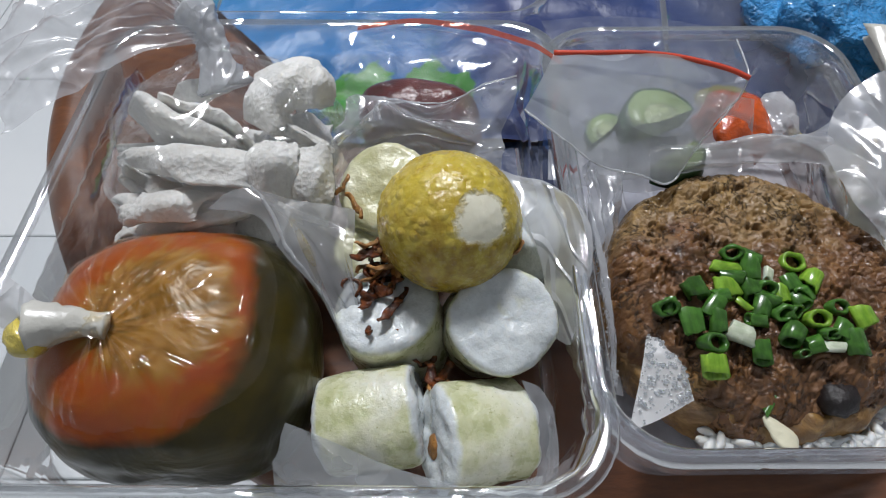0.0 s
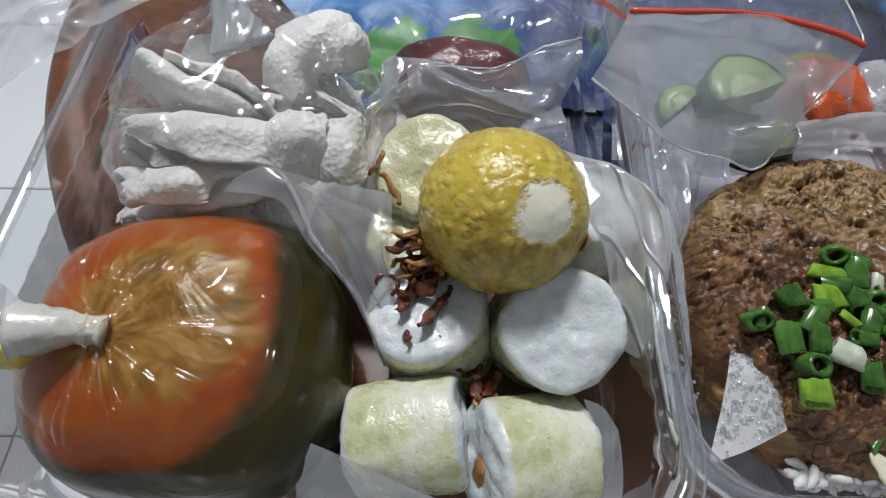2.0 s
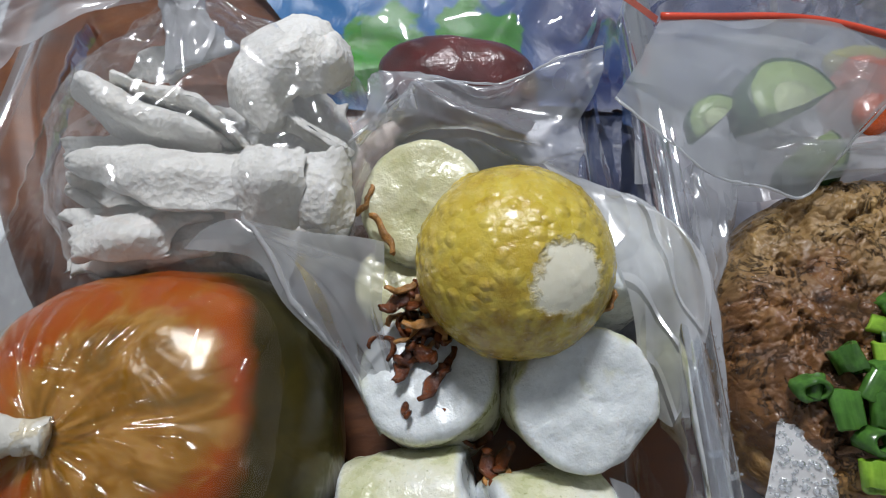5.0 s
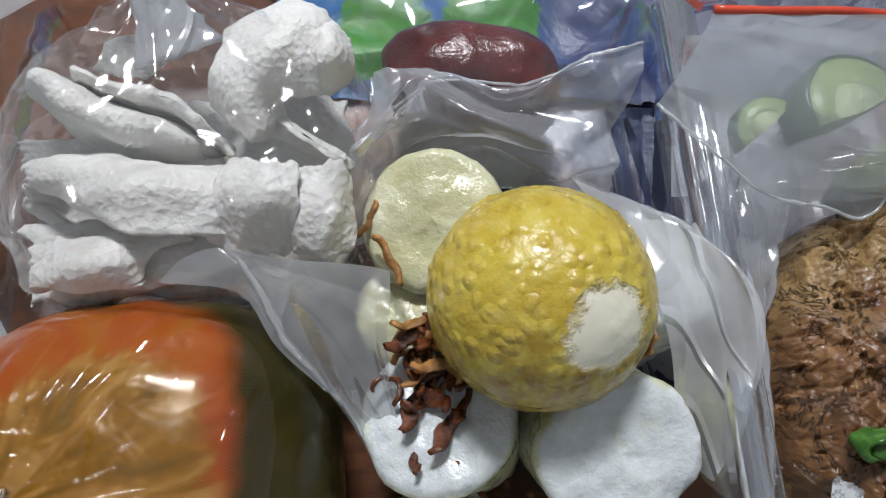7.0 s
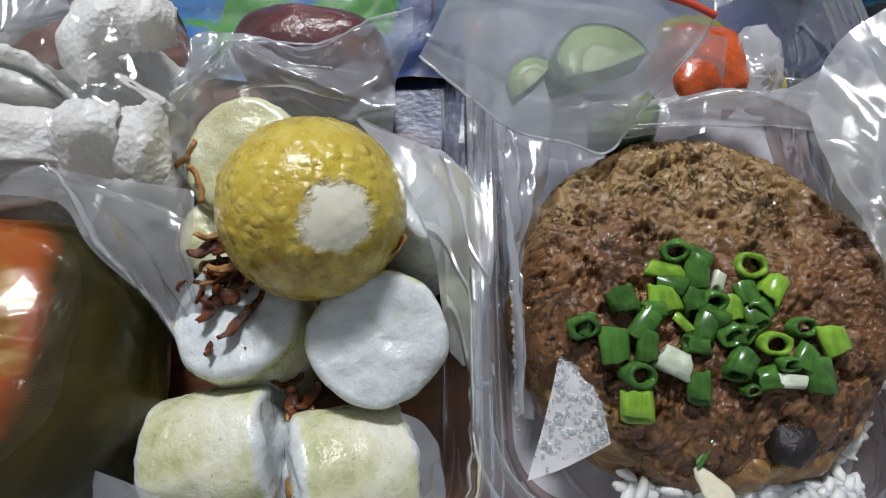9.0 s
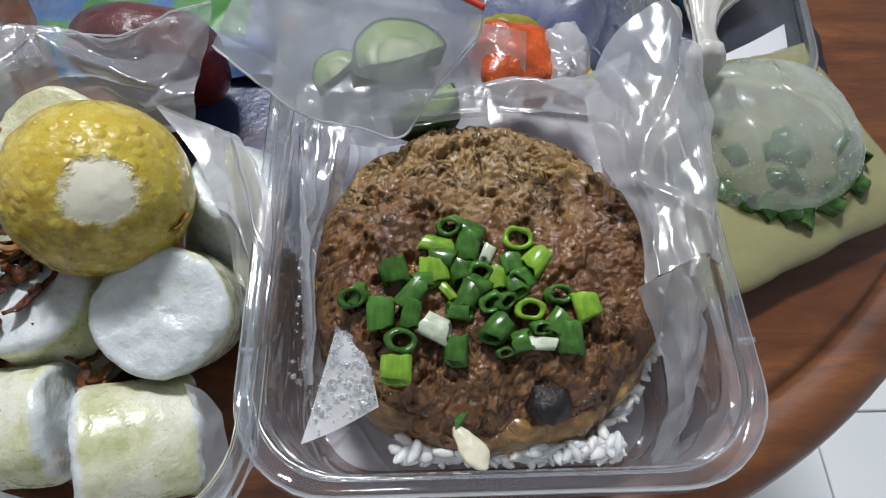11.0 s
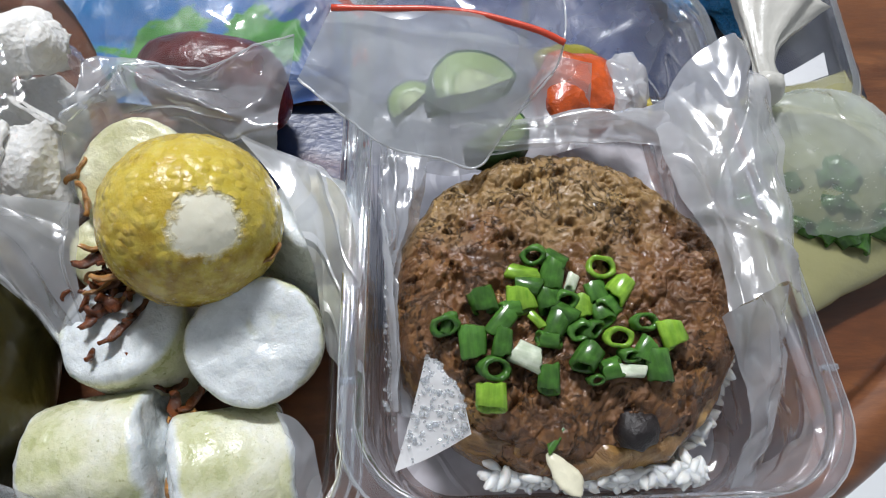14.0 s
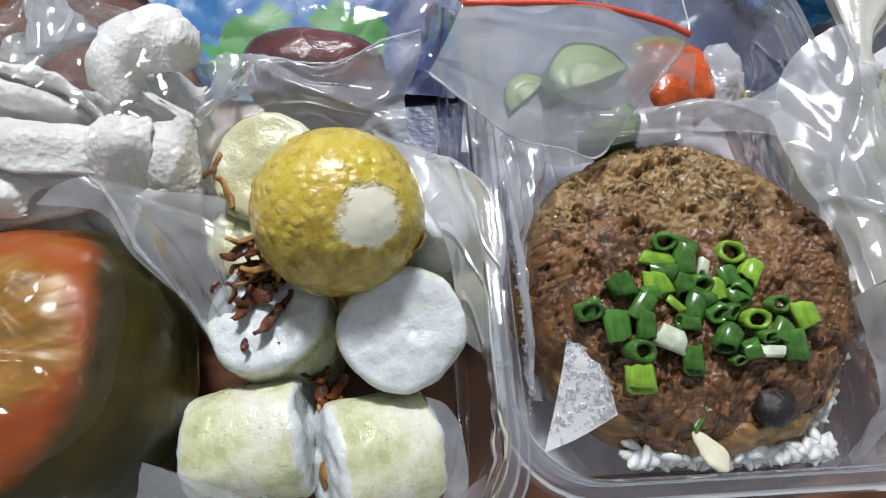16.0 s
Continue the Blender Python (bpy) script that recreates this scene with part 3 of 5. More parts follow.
# ---- containers ----
def food_container():
    """Clear lunch box with a stepped rim."""
    c = thing("food_container", "clear rectangular plastic food container holding rice and a meat patty", "container", pose(0.0955, 0.1365, 0.001, 0, 0, 0.5))
    w, d, h = 0.1165, 0.173, 0.043
    tray("body", w - 0.008, d - 0.008, 0.019, [(0.009, 0.0), (0.0065, 0.0012), (0.0055, 0.004), (0.002, h - 0.008), (0.0015, h - 0.005), (0.0, h - 0.005), (0.0, h - 0.001)], MISTED, c, bottom=MISTED_FLOOR)
    rim = tray("rim", w, d, 0.022, [(0.0042, h - 0.004), (0.0042, h), (0.0030, h + 0.0012), (0.0022, h - 0.0006), (0.0014, h + 0.0008), (0.0004, h), (0.0, h - 0.002), (0.0, h - 0.007), (0.0012, h - 0.0075)], CLEAR_RIM, c, "thick rolled clear rim", floor_cap=False)
    for sx in (-1, 1):
        bm = bmesh.new()
        box(bm, (sx * (w / 2 - 0.0026) - 0.0018, -0.056, h - 0.0005), (sx * (w / 2 - 0.0026) + 0.0018, -0.0548, h + 0.0014))
        part("rim_notch", bm, CLEAR_RIM, rim)
    return c


def takeaway_box():
    """Clamshell: the tray with the food, and its lid folded open behind."""
    c = thing("clamshell_box", "clear thin plastic clamshell box, open, with bagged food inside", "container", pose(-0.0425, 0.1335, 0.001, 0, 0, -0.3))
    w, d, h = 0.170, 0.182, 0.043
    tray("tray", w, d, 0.02, [(0.012, 0.0), (0.010, 0.001), (0.008, 0.006), (0.0072, 0.013), (0.0068, 0.0145), (0.0056, h - 0.0175), (0.0050, h - 0.013), (0.0045, h - 0.010), (0.004, h - 0.008), (0.003, h - 0.008), (0.0028, h), (0.0014, h + 0.001), (0.0, h), (0.0, h - 0.004)], CLEAR, c, ribs=0.0005, pitch=0.008, bottom=FILM_LID)
    tray("rim", w + 0.004, d + 0.004, 0.021, [(0.0045, h - 0.001), (0.0035, h + 0.0012), (0.002, h + 0.0002), (0.0010, h + 0.0012), (0.0, h), (0.0, h - 0.003)], CLEAR, c, "shiny folded clear edge", floor_cap=False)
    lid = tray("lid", w, d * 0.8, 0.022, [(0.012, 0.0), (0.010, 0.001), (0.008, 0.005), (0.005, 0.024), (0.0035, 0.026), (0.003, 0.030), (0.0015, 0.031), (0.0, 0.030), (0.0, 0.026)], CLEAR, c, "lid folded open with ribbed walls", ribs=0.0009, pitch=0.0095, bottom=FILM_LID)
    lid.location = (0.0045, 0.184, 0.003)
    return c


food_container()
takeaway_box()


# ---- soup bag ----
def soup_bag():
    c = Vector((-0.0755, 0.0875, 0.0290))
    b = thing("soup_bag", "tied clear bag of orange curry soup with dark broth", "bag of soup", Matrix.Translation(c))
    neck = Vector((-0.0110, -0.0068, 0.0268))

    def body(u, v, grow=0.0):
        a, e = 2 * math.pi * u, math.pi * (v - 0.5)
        ce, se = math.cos(e), math.sin(e)
        def s(t, k):
            return math.copysign(abs(t) ** k, t)
        box_like = 0.78 - 0.30 * max(0.0, -se)
        p = Vector(((0.0392 + grow) * s(ce, 0.72) * s(math.cos(a), box_like), (0.0360 + grow) * s(ce, 0.72) * s(math.sin(a), box_like), (0.0270 + grow) * s(se, 0.9)))
        low = max(0.0, -p.z / 0.0275)
        p.x += 0.003 * low
        p.x *= 1 + 0.05 * low
        p.y *= 1 + 0.05 * low
        return p + Vector((turb(p, 35), turb(p + Vector((1, 1, 1)), 35), 0.6 * turb(p - Vector((1, 1, 1)), 35))) * 0.0016

    grid("filled_body", body, 120, 60, SOUP, b, ring=True)

    def skin(u, v):
        p = body(u, 0.70 + 0.30 * v, 0.0009 * min(1.0, v * 4) - 0.0004)
        d = p - neck
        r = math.hypot(d.x, d.y)
        ang = math.atan2(d.y, d.x)
        wob = noise.noise(Vector((ang * 1.3, r * 40, 2.2)))
        fold = max(0.0, 1 - 2.6 * abs(noise.noise(Vector((2.0 * math.cos(ang), 2.0 * math.sin(ang), r * 12))))) ** 1.6
        fold += 0.28 * max(0.0, 1 - 2.6 * abs(noise.noise(Vector((6.5 * math.cos(ang), 6.5 * math.sin(ang), 4 + r * 10 + 0.2 * wob)))))
        fade = math.exp(-((r - 0.013) / 0.015) ** 2)
        if p.z < 0:
            return p
        p.z += 0.0056 * fold * fade
        pull = max(0.0, 1 - r / 0.007)
        p.z += 0.004 * pull * pull
        return p

    grid("pleated_film", skin, 260, 80, FILM_TIGHT, b, "glossy pleated film gathered to the tie", ring=True)
    # gathered neck and the tail past the tie
    tie = tube("neck", [neck + Vector((0.0022, 0.0, 0.0010)), neck + Vector((-0.001, 0.0, 0.0018)), neck + Vector((-0.007, -0.0006, 0.0036)), neck + Vector((-0.0145, -0.0020, 0.0040))],
         [0.0036, 0.0028, 0.0046, 0.0066], TAIL, b, "whitish tied neck", sides=26, rough=0.0008)
    tube("oily_edge", [neck + Vector((-0.0140, -0.0030, 0.0034)), neck + Vector((-0.0162, -0.0045, 0.0020)), neck + Vector((-0.0172, -0.0052, 0.0002))], [0.0054, 0.0052, 0.0030], TAIL_YELLOW, tie, "yellow oily edge", sides=16, rough=0.0008)
    blob("oily_corner", (0.0045, 0.0028, 0.0022), TAIL_YELLOW, b, "yellow oily corner of the bag", rough=0.3, scale=150, seg=20).location = (0.022, -0.034, -0.0235)
    sheet("tail", [[neck + Vector(p) for p in row] for row in (
        [(-0.014, -0.004, 0.002), (-0.015, -0.001, 0.0075), (-0.013, 0.003, 0.006)],
        [(-0.021, -0.003, 0.005), (-0.022, 0.003, 0.012), (-0.020, 0.008, 0.010)],
        [(-0.034, -0.001, 0.010), (-0.036, 0.008, 0.017), (-0.032, 0.016, 0.014)])], FILM_DENSE, b, "milky film tail", crumple=0.0012)
    return b


soup_bag()


# ---- rice cakes, egg, fried shallots ----
def rice_cake(at, axis, r, length, seed, label, spin=0, cream=False, bare=False):
    """A cut cylinder of pressed rice: white ends, greenish skin."""
    m = Nodes("rice_cake")
    mat = m.mat
    a = m.noise(75, 5, 0.6)
    b = m.noise(520, 3, 0.6)
    half = length / 2
    zz = m.math("ADD", m.math("ABSOLUTE", m.axis("Z"), 0), m.math("MULTIPLY", m.math("SUBTRACT", m.noise(160, 3), 0.5), 0.003))
    end = m.add("ShaderNodeMapRange", Value=zz, From_Min=half - 0.0022, From_Max=half - 0.0008).outputs[0]
    skin = m.ramp(a, (0.30, (0.40, 0.42, 0.21)), (0.44, (0.53, 0.54, 0.34)), (0.55, (0.62, 0.62, 0.47)), (0.70, (0.66, 0.66, 0.58)))
    skin = m.mix(m.ramp(m.noise(900, 2), (0.66, 0.0), (0.74, 0.6)), skin, (0.22, 0.24, 0.09))
    cut = m.mix(m.ramp(m.noise(260, 5, 0.7), (0.3, 0.0), (0.7, 1.0)), (0.54, 0.575, 0.58), (0.66, 0.695, 0.70))
    if cream:
        cut = m.mix(m.ramp(a, (0.35, 0.0), (0.65, 1.0)), (0.50, 0.49, 0.28), (0.66, 0.65, 0.48))
    if bare:
        skin = cut
    n = m.bump(a, 0.5, 0.0022)
    n = m.bump(m.noise(240, 4, 0.7), 0.5, 0.0009, n)
    n = m.bump(b, 0.4, 0.0004, n)
    m.surface(m.mix(end, skin, cut), m.ramp(m.noise(300, 3), (0.35, 0.20), (0.65, 0.42)), n, sss=0.25, coat=0.25, coat_rough=0.12)

    def fn(u, v):
        q = 2 * math.pi * u
        # profile: end, rounded edge, wall, rounded edge, end
        k = v * 2 - 1
        edge = 0.0028
        if abs(k) > 0.55:
            f = (abs(k) - 0.55) / 0.45
            if f < 0.35:
                ang = f / 0.35 * math.pi / 2
                rr, z = r - edge + edge * math.cos(ang), half - edge + edge * math.sin(ang)
            else:
                rr, z = (r - edge) * (1 - (f - 0.35) / 0.65), half
            z = math.copysign(z, k)
        else:
            rr, z = r, k / 0.55 * (half - edge)
        p = Vector((rr * math.cos(q), rr * math.sin(q), z))
        w = 1 + 0.075 * turb(p + Vector((seed, 0, 0)), 50) + 0.022 * turb(p + Vector((seed, 0, 0)), 260)
        p = Vector((p.x * w, p.y * w, p.z + 0.0013 * turb(p + Vector((0, seed, 0)), 110) + 0.0003 * noise.noise(p * 600)))
        return p

    ob = grid("rice_cake", fn, 48, 60, mat, ring=True)
    ob.matrix_world = aim(at, axis, spin)
    return tagged(ob, label, "rice cake", "pieces of rice cake")


rice_cake((0.0158, 0.0985, 0.0265), (0.10, -0.42, 0.90), 0.0157, 0.030, 1.0, "cut white rice cake leaning with its flat face up")
rice_cake((-0.0150, 0.1005, 0.0200), (-0.14, -0.05, 0.98), 0.0160, 0.031, 2.0, "rice cake topped with fried shallots, partly behind milky film")
rice_cake((-0.0165, 0.1430, 0.0300), (-0.12, -0.30, 0.95), 0.0152, 0.034, 3.0, "pale cream rice cake standing behind the fried egg", cream=True)
rice_cake((-0.0205, 0.0715, 0.0172), (0.97, 0.12, 0.15), 0.0145, 0.029, 4.0, "rice cake lying on its side with greenish skin")
rice_cake((0.0098, 0.0675, 0.0180), (0.90, 0.24, -0.32), 0.0146, 0.027, 5.0, "rice cake lying on its side with a shallot on its end")
rice_cake((0.0265, 0.1290, 0.0225), (0.3, 0.1, 0.95), 0.0135, 0.034, 6.0, "white rice cake standing beside the egg under film", bare=True)
rice_cake((-0.0225, 0.1225, 0.0195), (-0.10, -0.05, 0.99), 0.0112, 0.0325, 7.0, "small cream piece of rice cake under fried shallots", cream=True)


def fried_egg():
    r = 0.0212

    def at(u, v):
        a, e = 2 * math.pi * u, math.pi * (v - 0.5)
        p = Vector((r * 1.01 * math.cos(e) * math.cos(a), r * 0.99 * math.cos(e) * math.sin(a), r * 0.98 * math.sin(e)))
        cell = noise.voronoi(p * 330 + Vector((0.5, 0.5, 0.5)) * noise.noise(p * 200))[0]
        k = 1 + 0.012 * turb(p, 60) + 0.003 * turb(p, 230, 3) + 0.075 * max(0.0, 0.45 - cell[0]) ** 1.3 * (0.10 + max(0.0, 0.25 + noise.noise(p * 130))) * (1 - math.exp(-((p - Vector((0.0083, -0.0103, 0.0145))).length / 0.008) ** 4))
        return p * k

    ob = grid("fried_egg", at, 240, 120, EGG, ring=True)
    ob.location = (0.0020, 0.1195, 0.0500)
    return tagged(ob, "whole boiled egg fried golden yellow with a pale worn patch", "egg")


fried_egg()


def shallot(at, turn, length, width, curl, pale=False):
    """A curled crisp strip of fried shallot."""
    length, width = length * 0.80, width * 0.95
    def fn(u, v):
        q = 2 * math.pi * u
        a = curl * (v - 0.5)
        rad = length / max(0.3, abs(curl))
        c = Vector((rad * math.sin(a), rad * (1 - math.cos(a)), 0.0006 * math.sin(9 * v)))
        wdt = width * (0.35 + 0.65 * math.sin(math.pi * min(0.97, max(0.03, v))))
        side = Vector((0, 0, 1)) * math.sin(q) * wdt * 0.5 + Vector((-math.sin(a), math.cos(a), 0)) * math.cos(q) * 0.0006
        p = c + side
        return p + Vector((turb(p + Vector((length * 99, 0, 0)), 400), turb(p, 380), turb(p, 420))) * 0.0006

    ob = grid("fried_shallot", fn, 8, 18, SHALLOT_PALE if pale else SHALLOT, ring=True, caps=True)
    ob.matrix_world = pose(*at, *turn)
    return tagged(ob, "crisp curled light brown fried shallot" if pale else "crisp curled dark brown fried shallot", "shallot", "fried shallots")


for spec in (((-0.0220, 0.1005, 0.0372), (72, 0, 70), 0.012, 0.0045, 1.6), ((-0.0155, 0.0965, 0.0368), (62, 10, 62), 0.013, 0.0045, 1.2),
             ((-0.0190, 0.1075, 0.0395), (70, 0, 20), 0.013, 0.0045, 2.8), ((-0.0133, 0.1070, 0.0390), (75, 20, 100), 0.013, 0.0040, 2.2),
             ((-0.0175, 0.1030, 0.0385), (60, 0, 150), 0.012, 0.0040, 3.2), ((-0.0235, 0.1135, 0.0415), (80, 0, 30), 0.012, 0.0045, 2.0),
             ((-0.0195, 0.1145, 0.0420), (70, 0, 80), 0.011, 0.0045, 2.4), ((-0.0212, 0.0915, 0.0352), (60, 30, 95), 0.008, 0.0024, 0.8),
             ((-0.0108, 0.0930, 0.0345), (65, 0, 40), 0.008, 0.0026, 1.0), ((-0.0120, 0.1010, 0.0370), (60, 20, 70), 0.011, 0.0026, 1.4),
             ((-0.0030, 0.0810, 0.0250), (80, 0, 100), 0.012, 0.004, 2.4), ((-0.0055, 0.0865, 0.0230), (50, 30, 30), 0.012, 0.004, 2.2),
             ((0.0005, 0.0830, 0.0235), (60, 10, 60), 0.012, 0.004, 2.0)):
    shallot(*spec)
rnd = random.Random(31)
for i in range(10):
    shallot((-0.0190 + rnd.gauss(0, 0.0028), 0.1095 + rnd.gauss(0, 0.0042), 0.0368 + rnd.uniform(0, 0.0018)), (rnd.uniform(-30, 30), rnd.uniform(-20, 20), rnd.uniform(0, 180)), rnd.uniform(0.009, 0.015), rnd.uniform(0.0024, 0.0040), rnd.uniform(2.5, 5.0), pale=i % 4 == 0)
for spec in (((-0.0265, 0.1285, 0.0462), (30, 10, 118), 0.016, 0.0030, 0.8), ((-0.0315, 0.1380, 0.0452), (20, 0, 72), 0.011, 0.0022, 0.6),
             ((-0.0180, 0.1080, 0.0425), (50, 0, 10), 0.011, 0.004, 1.4), ((-0.0205, 0.1070, 0.0395), (30, 10, 50), 0.012, 0.005, 1.0), ((-0.0140, 0.1090, 0.0410), (40, 0, 120), 0.011, 0.004, 1.6), ((-0.0170, 0.1130, 0.0420), (35, 0, 150), 0.010, 0.004, 1.2), ((-0.0225, 0.1160, 0.0430), (40, 10, 20), 0.010, 0.004, 1.8), ((0.0215, 0.1110, 0.0480), (40, 0, 60), 0.008, 0.005, 1.2),
             ((-0.0010, 0.0790, 0.0240), (70, 0, 20), 0.009, 0.004, 1.6)):
    shallot(*spec, pale=True)


chip = blob("fried_shallot", (0.0030, 0.0042, 0.0011), SHALLOT_PALE, rough=0.25, scale=240, seg=24, place=aim((-0.0027, 0.0625, 0.0208), (-0.914, -0.244, 0.325), 20))
tagged(chip, "flat oval brown fried shallot stuck on a rice cake", "shallot", "fried shallots")


# the opened bag round the rice cakes
def rice_cake_bag():
    b = thing("rice_cake_bag", "milky plastic bag torn open round the rice cakes", "plastic bag")
    folded("left_fold", [[(-0.0674, 0.1195, 0.0560), (-0.0624, 0.1237, 0.0580), (-0.0552, 0.1250, 0.0590), (-0.0443, 0.1255, 0.0530), (-0.0321, 0.1261, 0.0490), (-0.0266, 0.1254, 0.0480)],
     [(-0.0536, 0.1182, 0.0540), (-0.0502, 0.1197, 0.0560), (-0.0475, 0.1201, 0.0550), (-0.0401, 0.1199, 0.0500), (-0.0319, 0.1199, 0.0470), (-0.0265, 0.1192, 0.0460)],
     [(-0.0458, 0.1094, 0.0480), (-0.0436, 0.1121, 0.0500), (-0.0400, 0.1149, 0.0480), (-0.0359, 0.1134, 0.0460), (-0.0308, 0.1121, 0.0430), (-0.0270, 0.1113, 0.0420)],
     [(-0.0361, 0.1011, 0.0380), (-0.0350, 0.1031, 0.0390), (-0.0329, 0.1042, 0.0390), (-0.0307, 0.1042, 0.0390), (-0.0276, 0.1045, 0.0380), (-0.0254, 0.1036, 0.0370)],
     [(-0.0282, 0.0892, 0.0200), (-0.0270, 0.0897, 0.0210), (-0.0257, 0.0901, 0.0230), (-0.0239, 0.0911, 0.0250), (-0.0221, 0.0920, 0.0270), (-0.0209, 0.0930, 0.0280)]], FILM_SOFT, b, "glossy folded flap", folds=8, amp=0.0014, seed=1)
    tube("rolled_edge", [(-0.0552, 0.1250, 0.0595), (-0.0502, 0.1197, 0.0563), (-0.0447, 0.1105, 0.0495), (-0.0358, 0.1018, 0.0387), (-0.0280, 0.0893, 0.0205)], [0.0003, 0.0006, 0.0006, 0.0005, 0.0003], FILM_DENSE, b, "shiny rolled edge", sides=10, steps=40, rough=0.0005)
    folded("back_wall", [[(-0.0366, 0.1369, 0.0360), (-0.0273, 0.1441, 0.0300), (-0.0118, 0.1525, 0.0340), (0.0092, 0.1528, 0.0340), (0.0207, 0.1499, 0.0340)],
     [(-0.0367, 0.1437, 0.0440), (-0.0280, 0.1522, 0.0440), (-0.0109, 0.1555, 0.0460), (0.0050, 0.1512, 0.0440), (0.0192, 0.1469, 0.0420)],
     [(-0.0353, 0.1492, 0.0530), (-0.0260, 0.1584, 0.0520), (-0.0090, 0.1544, 0.0540), (0.0062, 0.1518, 0.0520), (0.0197, 0.1532, 0.0500)],
     [(-0.0329, 0.1500, 0.0550), (-0.0184, 0.1668, 0.0545), (-0.0055, 0.1628, 0.0560), (0.0065, 0.1628, 0.0580), (0.0234, 0.1645, 0.0580)],
     [(-0.0278, 0.1598, 0.0520), (-0.0172, 0.1672, 0.0530), (0.0005, 0.1643, 0.0560), (0.0141, 0.1685, 0.0600), (0.0242, 0.1706, 0.0620)]], FILM_MILKY, b, "crumpled milky film standing up", folds=16, amp=0.0042, seed=2, ruffle=0.6)
    tube("torn_edge", [(-0.0353, 0.1492, 0.0535), (-0.0329, 0.1500, 0.0552), (-0.0278, 0.1598, 0.0525), (-0.0172, 0.1672, 0.0535), (0.0005, 0.1643, 0.0565), (0.0141, 0.1685, 0.0605), (0.0242, 0.1706, 0.0622)], [0.0003] * 7, FILM_DENSE, b, "crisp torn edge", sides=6, steps=60, rough=0.0005)
    folded("right_flap", [[(0.0086, 0.1476, 0.0500), (0.0152, 0.1460, 0.0460), (0.0247, 0.1456, 0.0415), (0.0298, 0.1395, 0.0460)],
     [(0.0199, 0.1342, 0.0460), (0.0258, 0.1355, 0.0460), (0.0313, 0.1349, 0.0500), (0.0371, 0.1280, 0.0520)],
     [(0.0260, 0.1228, 0.0440), (0.0323, 0.1245, 0.0460), (0.0376, 0.1245, 0.0520), (0.0419, 0.1185, 0.0530)],
     [(0.0304, 0.1112, 0.0360), (0.0345, 0.1102, 0.0400), (0.0395, 0.1087, 0.0460), (0.0432, 0.1085, 0.0470)],
     [(0.0326, 0.0948, 0.0260), (0.0354, 0.0913, 0.0280), (0.0374, 0.0888, 0.0320), (0.0399, 0.0937, 0.0360)]], FILM_DENSE, b, "white film flap leaning on the wall", folds=6, amp=0.0010, seed=4)
    sheet("front_flap", [[(-0.046, 0.066, 0.032), (-0.030, 0.061, 0.030), (-0.010, 0.054, 0.026), (0.010, 0.050, 0.024), (0.027, 0.054, 0.022)],
                         [(-0.047, 0.057, 0.020), (-0.030, 0.053, 0.017), (-0.010, 0.048, 0.013), (0.010, 0.046, 0.010), (0.028, 0.048, 0.010)],
                         [(-0.048, 0.052, 0.006), (-0.030, 0.050, 0.005), (-0.010, 0.047, 0.004), (0.010, 0.046, 0.004), (0.029, 0.047, 0.004)]], FILM_SOFT, b, "milky front flap", crumple=0.0010, scale=26, seed=6)
    sheet("right_corner", [[(0.022, 0.078, 0.030), (0.027, 0.076, 0.030), (0.031, 0.072, 0.026)],
                           [(0.027, 0.066, 0.024), (0.030, 0.064, 0.022), (0.033, 0.062, 0.018)],
                           [(0.026, 0.052, 0.012), (0.029, 0.051, 0.010), (0.032, 0.051, 0.008)]], FILM_MILKY, b, crumple=0.0012, seed=7)
    return b


rice_cake_bag()


# ---- bag of prawn crackers ----
def cracker(net, thick, seed, label):
    ob = puffed("prawn_cracker", net, thick * 0.52, CRACKER, seed)
    return tagged(ob, label, "cracker", "prawn crackers in the bag")


cracker([[(-0.0899, 0.1628, 0.0600), (-0.0800, 0.1603, 0.0580), (-0.0691, 0.1570, 0.0550), (-0.0600, 0.1520, 0.0500)],
     [(-0.0973, 0.1678, 0.0500), (-0.0862, 0.1634, 0.0480), (-0.0756, 0.1597, 0.0450), (-0.0660, 0.1559, 0.0420)],
     [(-0.0958, 0.1594, 0.0640), (-0.0878, 0.1537, 0.0620), (-0.0771, 0.1514, 0.0580), (-0.0682, 0.1519, 0.0500)],
     [(-0.1024, 0.1631, 0.0520), (-0.0945, 0.1567, 0.0480), (-0.0833, 0.1530, 0.0440), (-0.0719, 0.1536, 0.0420)]], 0.0062, 1.0, "puffed white prawn cracker folded lengthwise")
cracker([[(-0.0642, 0.1607, 0.0520), (-0.0638, 0.1662, 0.0580), (-0.0598, 0.1750, 0.0600), (-0.0518, 0.1841, 0.0580)],
     [(-0.0542, 0.1511, 0.0560), (-0.0540, 0.1575, 0.0620), (-0.0480, 0.1653, 0.0660), (-0.0419, 0.1764, 0.0620)],
     [(-0.0517, 0.1566, 0.0500), (-0.0497, 0.1608, 0.0560), (-0.0431, 0.1606, 0.0600), (-0.0371, 0.1680, 0.0580)]], 0.0055, 2.0, "tall twisted white prawn cracker, bent at its end")
cracker([[(-0.0478, 0.1736, 0.0600), (-0.0417, 0.1749, 0.0620), (-0.0376, 0.1740, 0.0580)],
     [(-0.0469, 0.1648, 0.0600), (-0.0395, 0.1626, 0.0660), (-0.0365, 0.1656, 0.0600)],
     [(-0.0469, 0.1638, 0.0540), (-0.0411, 0.1601, 0.0580), (-0.0382, 0.1669, 0.0540)]], 0.0055, 3.0, "knobbly white end of a broken prawn cracker")
